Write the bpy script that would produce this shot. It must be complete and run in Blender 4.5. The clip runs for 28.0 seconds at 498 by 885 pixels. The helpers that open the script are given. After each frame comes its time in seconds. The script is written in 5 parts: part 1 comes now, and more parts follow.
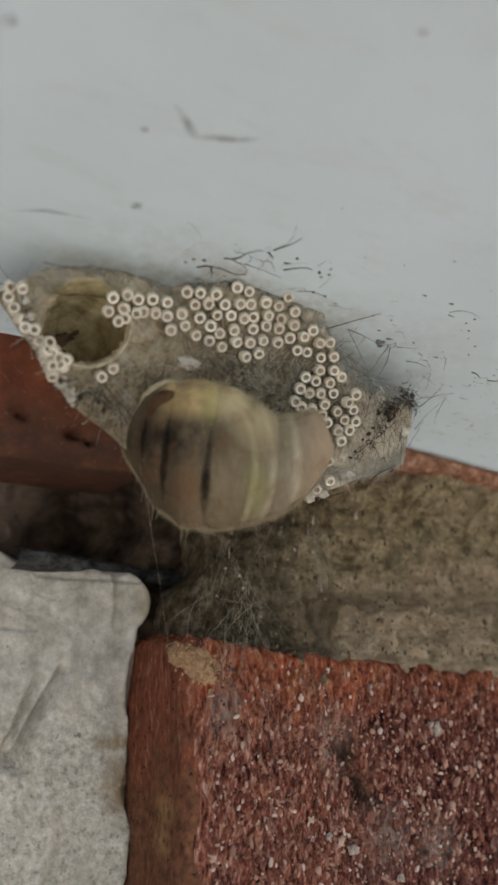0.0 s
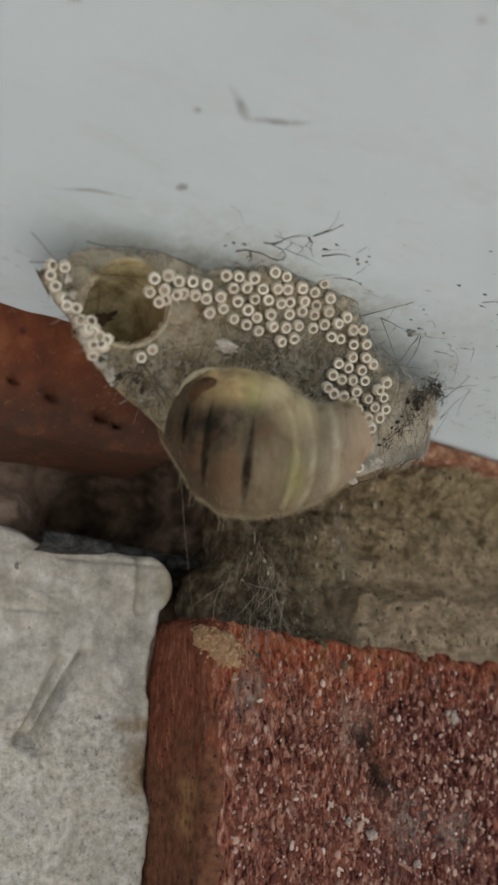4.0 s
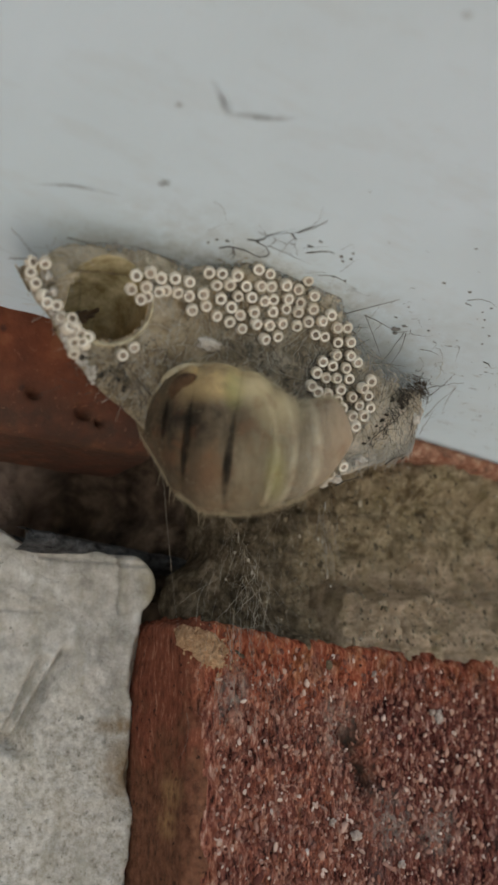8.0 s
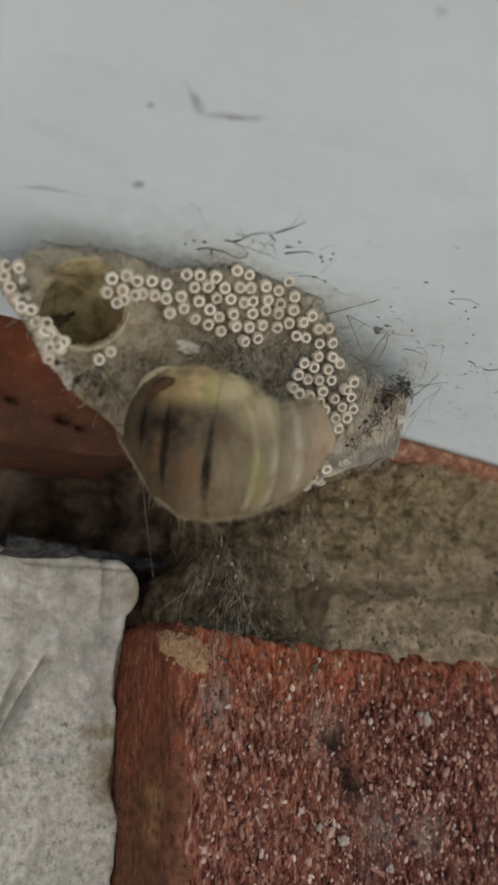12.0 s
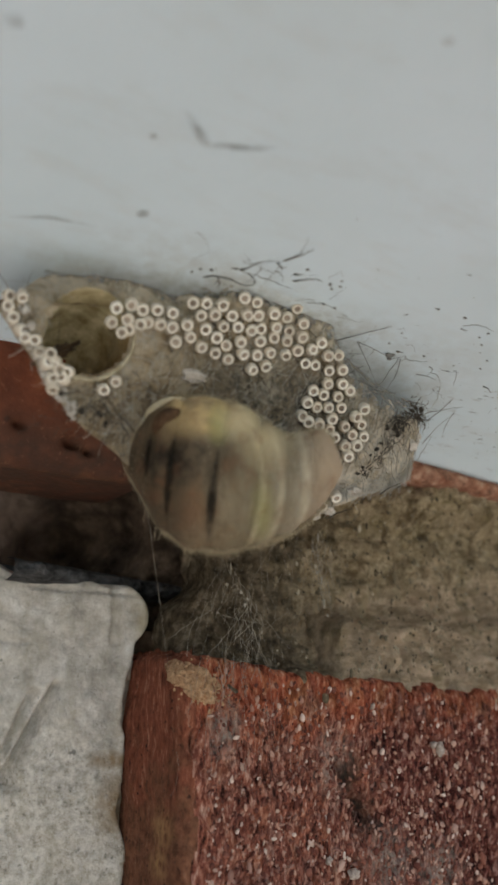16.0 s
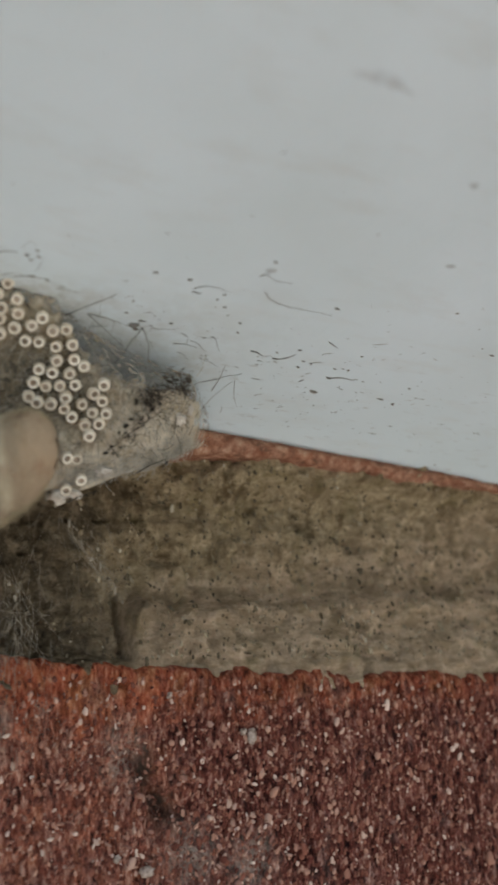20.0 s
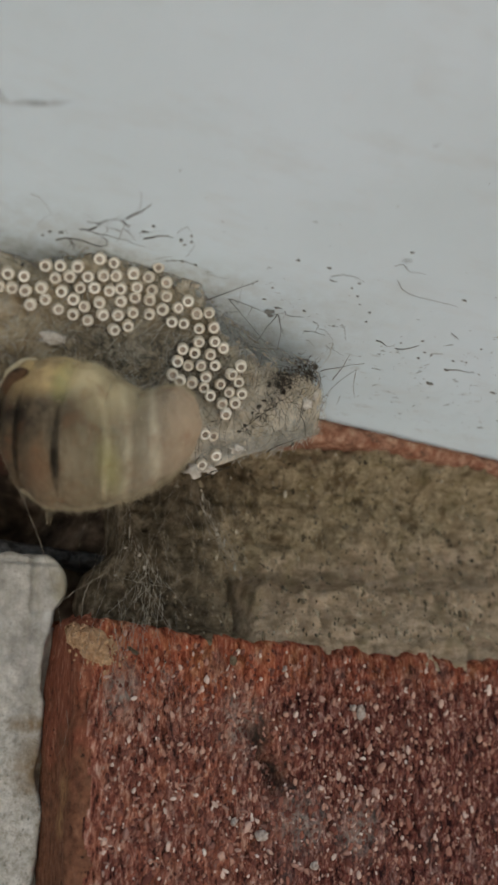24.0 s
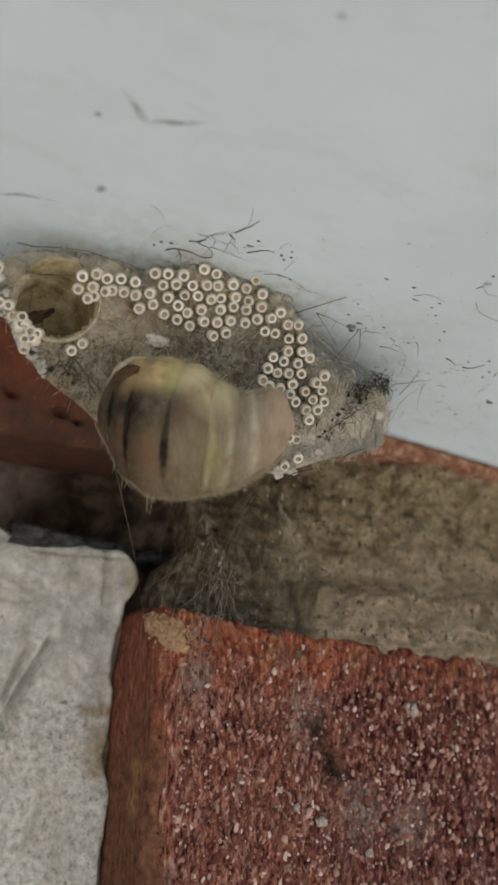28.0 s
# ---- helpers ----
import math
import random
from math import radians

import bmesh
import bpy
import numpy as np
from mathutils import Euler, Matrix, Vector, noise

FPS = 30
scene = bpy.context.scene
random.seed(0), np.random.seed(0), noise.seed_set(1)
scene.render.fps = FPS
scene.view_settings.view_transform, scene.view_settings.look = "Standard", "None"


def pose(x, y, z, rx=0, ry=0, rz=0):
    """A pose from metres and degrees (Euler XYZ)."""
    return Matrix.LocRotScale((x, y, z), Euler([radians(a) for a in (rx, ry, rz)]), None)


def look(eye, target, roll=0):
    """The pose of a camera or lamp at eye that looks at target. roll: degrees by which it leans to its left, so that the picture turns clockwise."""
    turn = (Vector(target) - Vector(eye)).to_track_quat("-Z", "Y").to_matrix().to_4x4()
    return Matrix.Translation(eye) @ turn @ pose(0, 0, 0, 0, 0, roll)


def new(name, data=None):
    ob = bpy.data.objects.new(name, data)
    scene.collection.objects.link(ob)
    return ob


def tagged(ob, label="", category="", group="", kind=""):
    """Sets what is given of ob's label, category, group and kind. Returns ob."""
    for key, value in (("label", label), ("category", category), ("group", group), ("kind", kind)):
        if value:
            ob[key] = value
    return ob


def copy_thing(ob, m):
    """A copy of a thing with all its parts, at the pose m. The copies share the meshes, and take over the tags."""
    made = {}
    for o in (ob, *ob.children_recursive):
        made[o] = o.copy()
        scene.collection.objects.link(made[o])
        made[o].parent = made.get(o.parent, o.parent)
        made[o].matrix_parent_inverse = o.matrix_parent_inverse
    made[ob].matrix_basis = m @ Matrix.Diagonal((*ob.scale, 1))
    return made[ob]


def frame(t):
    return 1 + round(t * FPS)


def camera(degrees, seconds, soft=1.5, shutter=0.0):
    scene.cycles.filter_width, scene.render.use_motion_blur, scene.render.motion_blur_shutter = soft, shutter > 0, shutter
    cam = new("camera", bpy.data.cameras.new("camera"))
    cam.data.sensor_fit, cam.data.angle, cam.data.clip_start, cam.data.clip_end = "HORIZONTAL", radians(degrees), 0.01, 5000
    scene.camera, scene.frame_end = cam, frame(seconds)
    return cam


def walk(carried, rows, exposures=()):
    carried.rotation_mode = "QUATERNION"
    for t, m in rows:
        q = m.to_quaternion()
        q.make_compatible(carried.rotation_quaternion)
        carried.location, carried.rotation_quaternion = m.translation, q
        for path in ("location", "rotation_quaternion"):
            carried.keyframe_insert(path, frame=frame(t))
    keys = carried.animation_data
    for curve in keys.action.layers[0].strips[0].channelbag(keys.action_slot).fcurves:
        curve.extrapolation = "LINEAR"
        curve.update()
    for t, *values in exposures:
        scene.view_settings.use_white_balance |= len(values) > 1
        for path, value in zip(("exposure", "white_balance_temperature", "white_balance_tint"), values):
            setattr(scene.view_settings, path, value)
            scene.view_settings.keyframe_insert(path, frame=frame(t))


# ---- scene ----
# All lengths below are millimetres, laid into the world by U.
U = 0.001
cam = camera(26.7, 28.0, soft=2.9, shutter=0.4)
cam.data.dof.use_dof = True
cam.data.dof.focus_distance, cam.data.dof.aperture_fstop = 0.0695, 68.0
ROWS = [
    (0.0, -30.30, -63.39, -4.50, 105.17, -0.21, -28.49),
    (0.5, -31.64, -62.45, -4.82, 105.06, -0.35, -29.83),
    (1.0, -31.02, -62.72, -4.63, 104.94, -0.23, -29.28),
    (1.5, -31.43, -62.53, -4.74, 105.00, -0.34, -29.46),
    (2.0, -31.55, -61.95, -4.53, 104.73, -0.57, -29.75),
    (2.5, -32.68, -62.01, -5.17, 105.19, -0.86, -29.61),
    (3.0, -32.16, -62.20, -5.02, 105.22, -0.58, -30.08),
    (3.5, -32.81, -62.07, -5.46, 105.25, -1.14, -29.76),
    (5.5, -33.47, -61.75, -5.87, 105.35, -1.32, -30.28),
    (6.0, -33.98, -61.39, -5.99, 105.36, -1.41, -30.78),
    (6.5, -34.17, -61.38, -6.12, 105.49, -1.26, -31.11),
    (7.0, -33.36, -61.14, -5.44, 105.17, -1.21, -30.95),
    (7.5, -33.30, -61.37, -5.52, 105.19, -1.28, -30.55),
    (8.0, -32.66, -61.62, -5.29, 105.00, -0.98, -30.48),
    (8.5, -33.16, -61.40, -5.56, 105.15, -1.02, -30.84),
    (9.0, -32.98, -61.69, -5.57, 105.19, -0.99, -30.53),
    (9.5, -33.34, -61.62, -5.91, 105.33, -1.05, -30.75),
    (10.0, -32.76, -61.83, -5.64, 105.20, -0.72, -30.79),
    (10.5, -32.77, -61.75, -5.68, 105.20, -0.79, -30.85),
    (11.0, -32.76, -61.69, -5.62, 105.17, -0.86, -30.63),
    (11.5, -32.87, -61.45, -5.47, 105.11, -0.88, -30.86),
    (12.0, -31.43, -61.56, -4.40, 104.58, -0.42, -30.45),
    (12.5, -29.66, -62.75, -0.96, 104.19, -0.15, -29.06),
    (14.5, -30.72, -60.14, -1.17, 104.13, -1.26, -29.91),
    (15.0, -30.24, -60.74, -1.95, 104.39, -1.07, -29.91),
    (15.5, -30.71, -61.32, -2.55, 104.72, -1.09, -29.54),
    (16.0, -30.29, -61.64, -2.56, 104.66, -0.90, -29.14),
    (16.5, -30.44, -61.68, -2.71, 104.83, -0.89, -29.29),
    (17.0, -29.34, -63.80, -3.36, 104.89, -0.50, -27.85),
    (17.5, -30.62, -61.34, -2.34, 104.68, -0.85, -30.24),
    (18.0, -30.35, -61.28, -2.49, 104.57, -1.07, -29.81),
    (18.5, -28.77, -63.67, -3.35, 105.00, -0.24, -28.17),
    (19.0, -19.30, -66.56, -5.38, 104.21, 1.44, -25.94),
    (19.5, -13.14, -68.20, -3.36, 103.54, 1.42, -22.92),
    (20.0, -10.70, -67.33, -1.71, 103.41, 1.73, -24.25),
    (20.5, -6.75, -68.03, -1.96, 103.09, 1.66, -21.38),
    (21.0, -9.96, -68.23, -2.31, 103.01, 1.32, -22.00),
    (21.5, -13.52, -68.49, -4.59, 104.43, 0.39, -21.72),
    (23.5, -16.31, -67.68, -4.99, 104.78, -0.46, -22.43),
    (24.0, -16.59, -67.70, -5.17, 104.83, -0.52, -22.34),
    (24.5, -19.07, -68.04, -6.67, 105.71, -1.44, -21.96),
    (25.0, -21.47, -68.89, -7.29, 105.90, -1.70, -23.38),
    (25.5, -21.14, -66.99, -6.85, 106.09, -1.58, -24.71),
    (26.0, -21.65, -66.33, -6.96, 105.94, -1.75, -25.11),
    (26.5, -22.39, -66.40, -6.95, 106.20, -1.89, -25.16),
    (27.0, -23.03, -68.15, -8.04, 107.06, -2.55, -22.43),
    (27.5, -23.63, -67.50, -8.21, 107.08, -2.58, -23.88),
    (28.0, -24.18, -68.56, -8.60, 106.83, -2.45, -24.10),
]
walk(cam, [(t, pose(U * x, U * y, U * z, rx, ry, rz)) for t, x, y, z, rx, ry, rz in ROWS],
     ((0.0, 0.77, 6680, 8), (24.0, 0.77, 6680, 8), (25.0, 0.83, 6680, 8), (26.0, 0.78, 6680, 8), (27.0, 0.83, 6680, 8), (28.0, 0.85, 6680, 8)))

# ---- light: an overcast sky over unseen pale ground, and a broad soft sun behind clouds ----
world = bpy.data.worlds.new("overcast_sky")
scene.world = world
world.use_nodes = True
wn = world.node_tree.nodes
sky = wn.new("ShaderNodeTexSky")
sky.sky_type = "NISHITA"
sky.sun_disc = False
sky.sun_elevation, sky.sun_rotation = radians(52), radians(119)
sky.air_density, sky.dust_density, sky.ozone_density = 1.0, 1.5, 1.5
world.node_tree.links.new(sky.outputs[0], wn["Background"].inputs[0])
wn["Background"].inputs[1].default_value = 0.15
sun = new("sun", bpy.data.lights.new("sun", "SUN"))
sun.data.energy, sun.data.angle, sun.data.color = 2.6, radians(30), (1.0, 0.95, 0.82)
sun.matrix_world = look((0.5, -0.28, 0.75), (0, 0, 0))


# ---- numbers: smooth value noise on arrays ----
def lattice(seed):
    rng = np.random.default_rng(seed)
    return rng.random((32, 32, 32))


LATTICES = [lattice(s) for s in range(6)]


def vnoise(x, y, z, seed=0):
    """Value noise in 0..1, cells of size 1."""
    g = LATTICES[seed % 6]
    x, y, z = np.broadcast_arrays(np.asarray(x, float), np.asarray(y, float), np.asarray(z, float))
    xi, yi, zi = np.floor(x).astype(int), np.floor(y).astype(int), np.floor(z).astype(int)
    fx, fy, fz = x - xi, y - yi, z - zi
    fx, fy, fz = [f * f * (3 - 2 * f) for f in (fx, fy, fz)]
    out = 0
    for a in (0, 1):
        for b in (0, 1):
            for c in (0, 1):
                w = (fx if a else 1 - fx) * (fy if b else 1 - fy) * (fz if c else 1 - fz)
                out = out + w * g[(xi + a) % 32, (yi + b) % 32, (zi + c) % 32]
    return out


def fbm(x, y, z, size, octaves=3, seed=0):
    """Layered noise about 0, within about -0.5..0.5; size: its largest cells, in mm."""
    out, amp, total = 0, 1.0, 0
    for k in range(octaves):
        s = size / 2 ** k
        out = out + amp * (vnoise(x / s + 7 * k, y / s + 3 * k, z / s + 5 * k, seed + k) - 0.5)
        total += amp
        amp *= 0.55
    return out / total


def step(x, a, b):
    """0 below a, 1 above b, smooth between."""
    f = np.clip((np.asarray(x, float) - a) / (b - a), 0, 1)
    return f * f * (3 - 2 * f)


def near(x, z, ax, az, bx, bz):
    """Distance of points to a segment in a plane."""
    dx, dz = bx - ax, bz - az
    f = np.clip(((x - ax) * dx + (z - az) * dz) / (dx * dx + dz * dz), 0, 1)
    return np.hypot(x - ax - f * dx, z - az - f * dz)


def soffit_z(x, y):
    """The underside of the painted board."""
    return 18.65 - 0.101 * x - 0.195 * y


# ---- meshes and materials ----
def mesh_from(name, verts, faces, smooth=True):
    me = bpy.data.meshes.new(name)
    v = np.asarray(verts, float) * U
    me.from_pydata([tuple(p) for p in v], [], [tuple(f) for f in faces])
    me.validate()
    if smooth:
        me.polygons.foreach_set("use_smooth", [True] * len(me.polygons))
    me.update()
    return me


def put(name, me, material, parent=None, label="", category="", group="", kind=""):
    ob = new(name, me)
    if me is not None and material is not None and not me.materials:
        me.materials.append(material)
    ob.parent = parent
    return tagged(ob, label, category, group, kind)


def part(name, verts, faces, material, parent, label="", smooth=True):
    return put(name, mesh_from(name, verts, faces, smooth), material, parent, label)


def empty(name, label, category, group="", m=None):
    ob = new(name)
    ob.empty_display_size = 0.005
    if m is not None:
        ob.matrix_world = m
    return tagged(ob, label, category, group)


def grid_faces(nu, nv, flip=False, closed=False):
    faces = []
    for i in range(nu - (0 if closed else 1)):
        for j in range(nv - 1):
            a, b = i * nv + j, ((i + 1) % nu) * nv + j
            f = (a, b, b + 1, a + 1)
            faces.append(f[::-1] if flip else f)
    return faces


def sheet(X, Y, Z, flip=False):
    """Vertices and faces of a sheet of points on a rectangular raster."""
    return np.stack([X.ravel(), Y.ravel(), Z.ravel()], 1), grid_faces(X.shape[0], X.shape[1], flip)


def box(x0, x1, y0, y1, z0, z1):
    v = [(x, y, z) for x in (x0, x1) for y in (y0, y1) for z in (z0, z1)]
    f = [(0, 1, 3, 2), (4, 6, 7, 5), (0, 4, 5, 1), (2, 3, 7, 6), (0, 2, 6, 4), (1, 5, 7, 3)]
    return v, f


def joined(pieces):
    verts, faces = [], []
    for v, f in pieces:
        n = len(verts)
        verts += [tuple(p) for p in v]
        faces += [tuple(i + n for i in q) for q in f]
    return verts, faces


def tube(points, radius, sides=5, taper=0.35):
    """A thin round strand along points, thinning to its end."""
    P = np.asarray(points, float)
    n = len(P)
    T = np.gradient(P, axis=0)
    T /= np.linalg.norm(T, axis=1)[:, None] + 1e-9
    ref = np.array((0.31, 0.2, 0.93)) if abs(T[0][2]) < 0.8 else np.array((0.9, 0.3, 0.1))
    A = np.cross(T, ref)
    A /= np.linalg.norm(A, axis=1)[:, None] + 1e-9
    B = np.cross(T, A)
    r = radius * (1 - (1 - taper) * np.linspace(0, 1, n))
    ang = np.linspace(0, 2 * math.pi, sides, endpoint=False)
    V = P[:, None] + r[:, None, None] * (np.cos(ang)[None, :, None] * A[:, None] + np.sin(ang)[None, :, None] * B[:, None])
    faces = []
    for i in range(n - 1):
        for j in range(sides):
            k = (j + 1) % sides
            faces.append((i * sides + j, i * sides + k, (i + 1) * sides + k, (i + 1) * sides + j))
    faces += [tuple(range(sides))[::-1], tuple((n - 1) * sides + j for j in range(sides))]
    return V.reshape(-1, 3), faces


def bent(a, b, sag=(0, 0, 0), n=9, wobble=0.0, seed=0):
    """Points from a to b, bowed by sag in the middle, with some crookedness."""
    rng = np.random.default_rng(seed)
    f = np.linspace(0, 1, n)[:, None]
    p = np.asarray(a, float) * (1 - f) + np.asarray(b, float) * f + np.asarray(sag, float) * 4 * f * (1 - f)
    if wobble:
        w = rng.normal(0, wobble, (n, 3))
        w[0] = w[-1] = 0
        p = p + w
    return p


def lathe(profile, sides=16):
    """A body of revolution about z; profile: (radius, height) from bottom to top."""
    V, faces, n = [], [], len(profile)
    for k in range(sides):
        a = 2 * math.pi * k / sides
        for r, h in profile:
            V.append((r * math.cos(a), r * math.sin(a), h))
    for k in range(sides):
        for j in range(n - 1):
            a, b = k * n + j, ((k + 1) % sides) * n + j
            faces.append((a, b, b + 1, a + 1))
    return V, faces


def lump(radii, seed=0, rough=0.25, rings=7, sides=10, cells=1.6):
    """A rough stone-like lump about the origin."""
    V, faces = [], []
    for i in range(rings + 1):
        th = math.pi * i / rings
        for k in range(sides):
            ph = 2 * math.pi * k / sides
            V.append((math.sin(th) * math.cos(ph), math.sin(th) * math.sin(ph), math.cos(th)))
    V = np.array(V)
    d = 1 + rough * 2 * fbm(V[:, 0] + 9 * seed, V[:, 1] + seed, V[:, 2] + 3, cells, 2, seed)
    V = V * d[:, None] * np.asarray(radii)
    for i in range(rings):
        for k in range(sides):
            a, b = i * sides + k, i * sides + (k + 1) % sides
            faces.append((a, a + sides, b + sides, b))
    return V, faces


class Mat:
    """A node material with helpers; coordinates are object space in mm."""

    def __init__(self, name, rough=0.8, spec=0.3):
        self.m = bpy.data.materials.new(name)
        self.m.use_nodes = True
        self.t = self.m.node_tree
        self.b = self.t.nodes["Principled BSDF"]
        self.b.inputs["Roughness"].default_value = rough
        self.b.inputs["Specular IOR Level"].default_value = spec
        co = self.t.nodes.new("ShaderNodeTexCoord")
        sc = self.t.nodes.new("ShaderNodeVectorMath")
        sc.operation = "SCALE"
        sc.inputs["Scale"].default_value = 1 / U
        self.link(co.outputs["Object"], sc.inputs[0])
        self.co = sc.outputs[0]

    def link(self, a, b):
        self.t.links.new(a, b)

    def squeezed(self, x, y, z):
        n = self.t.nodes.new("ShaderNodeVectorMath")
        n.operation = "MULTIPLY"
        n.inputs[1].default_value = (x, y, z)
        self.link(self.co, n.inputs[0])
        return n.outputs[0]

    def noise(self, size, detail=3, rough=0.55, co=None, distortion=0.0):
        n = self.t.nodes.new("ShaderNodeTexNoise")
        n.inputs["Scale"].default_value = 1 / size
        n.inputs["Detail"].default_value = detail
        n.inputs["Roughness"].default_value = rough
        n.inputs["Distortion"].default_value = distortion
        self.link(co or self.co, n.inputs["Vector"])
        return n.outputs["Fac"]

    def cells(self, size, co=None, out="Distance"):
        n = self.t.nodes.new("ShaderNodeTexVoronoi")
        n.inputs["Scale"].default_value = 1 / size
        self.link(co or self.co, n.inputs["Vector"])
        return n.outputs[out]

    def ramp(self, fac, *stops):
        n = self.t.nodes.new("ShaderNodeValToRGB")
        e = n.color_ramp.elements
        while len(e) < len(stops):
            e.new(0.5)
        for el, (pos, col) in zip(e, stops):
            el.position = pos
            el.color = (*col, 1) if isinstance(col, tuple) else (col, col, col, 1)
        self.link(fac, n.inputs[0])
        return n.outputs[0]

    def mix(self, fac, a, b, mode="MIX"):
        n = self.t.nodes.new("ShaderNodeMix")
        n.data_type, n.blend_type = "RGBA", mode
        for val, sock in ((fac, n.inputs["Factor"]), (a, n.inputs["A"]), (b, n.inputs["B"])):
            sock = [s for s in n.inputs if s.name == sock.name and s.type == ("VALUE" if sock.name == "Factor" else "RGBA")][0]
            if isinstance(val, (int, float)):
                sock.default_value = val
            elif isinstance(val, tuple):
                sock.default_value = (*val, 1)
            else:
                self.link(val, sock)
        return [s for s in n.outputs if s.type == "RGBA"][0]

    def math(self, op, a, b=0.0):
        n = self.t.nodes.new("ShaderNodeMath")
        n.operation = op
        for val, sock in ((a, n.inputs[0]), (b, n.inputs[1])):
            if isinstance(val, (int, float)):
                sock.default_value = val
            else:
                self.link(val, sock)
        return n.outputs[0]

    def axis(self, k):
        n = self.t.nodes.new("ShaderNodeSeparateXYZ")
        self.link(self.co, n.inputs[0])
        return n.outputs[k]

    def spot(self, centre, radius, soft=0.5, squash=(1, 1, 1)):
        """1 inside a patch about a point of the object, 0 outside."""
        d = self.t.nodes.new("ShaderNodeVectorMath")
        d.operation = "SUBTRACT"
        d.inputs[1].default_value = centre
        self.link(self.co, d.inputs[0])
        q = self.t.nodes.new("ShaderNodeVectorMath")
        q.operation = "MULTIPLY"
        q.inputs[1].default_value = squash
        self.link(d.outputs[0], q.inputs[0])
        s = self.t.nodes.new("ShaderNodeVectorMath")
        s.operation = "LENGTH"
        self.link(q.outputs[0], s.inputs[0])
        r = self.t.nodes.new("ShaderNodeMapRange")
        r.inputs["From Min"].default_value = radius * (1 + soft)
        r.inputs["From Max"].default_value = radius * (1 - soft)
        self.link(s.outputs["Value"], r.inputs["Value"])
        return r.outputs[0]

    def random(self):
        n = self.t.nodes.new("ShaderNodeObjectInfo")
        return n.outputs["Random"]

    def island(self):
        n = self.t.nodes.new("ShaderNodeNewGeometry")
        return n.outputs["Random Per Island"]

    def colour(self, c):
        if isinstance(c, tuple):
            self.b.inputs["Base Color"].default_value = (*c, 1)
        else:
            self.link(c, self.b.inputs["Base Color"])
        return self

    def bump(self, height, depth, strength=1.0):
        n = self.t.nodes.new("ShaderNodeBump")
        n.inputs["Strength"].default_value = strength
        n.inputs["Distance"].default_value = depth * U
        self.link(height, n.inputs["Height"])
        self.link(n.outputs[0], self.b.inputs["Normal"])
        return self

    def soft(self, weight, radius, scale):
        self.b.inputs["Subsurface Weight"].default_value = weight
        self.b.inputs["Subsurface Radius"].default_value = radius
        self.b.inputs["Subsurface Scale"].default_value = scale * U
        return self

    def veil(self, alpha):
        if isinstance(alpha, (int, float)):
            self.b.inputs["Alpha"].default_value = alpha
        else:
            self.link(alpha, self.b.inputs["Alpha"])
        return self


def make_paint():
    k = Mat("white_gloss_paint", 0.5, 0.35)
    base = k.ramp(k.noise(14, 4), (0.3, (0.6, 0.692, 0.742)), (0.7, (0.66, 0.757, 0.828)))
    haze = k.ramp(k.noise(3.2, 4, 0.6, k.squeezed(0.6, 1.6, 1)), (0.52, 0.0), (0.78, 0.3))
    base = k.mix(haze, base, (0.52, 0.53, 0.51))
    grime = k.ramp(k.noise(0.7, 3, 0.6, k.squeezed(0.5, 1.3, 1)), (0.6, 0.0), (0.75, 0.5))
    belt = k.ramp(k.math("ADD", k.math("MULTIPLY", k.axis(1), 0.03), k.noise(5, 2)), (0.1, 0.0), (0.5, 1.0))
    base = k.mix(k.math("MULTIPLY", belt, grime), base, (0.3, 0.3, 0.28))
    dirt = k.spot((-12.0, -9.2, 20), 1.6, 0.9, (0.5, 1.5, 0))
    for c, r, q in (((-5.5, -12.2, 20), 2.6, (0.5, 1.2, 0)), ((9.5, -9.5, 19), 3.0, (0.75, 1.0, 0)), ((12.8, -8.0, 18), 2.0, (1, 1, 0)), ((4.5, -11.5, 19), 2.2, (0.7, 1.2, 0))):
        dirt = k.math("MAXIMUM", dirt, k.spot(c, r, 0.9, q))
    patchy = k.math("MULTIPLY", dirt, k.ramp(k.noise(1.1, 4, 0.65), (0.3, 0.02), (0.65, 0.4)))
    k.colour(k.mix(patchy, base, (0.3, 0.265, 0.2)))
    return k.bump(k.noise(1.2, 4), 0.05).m


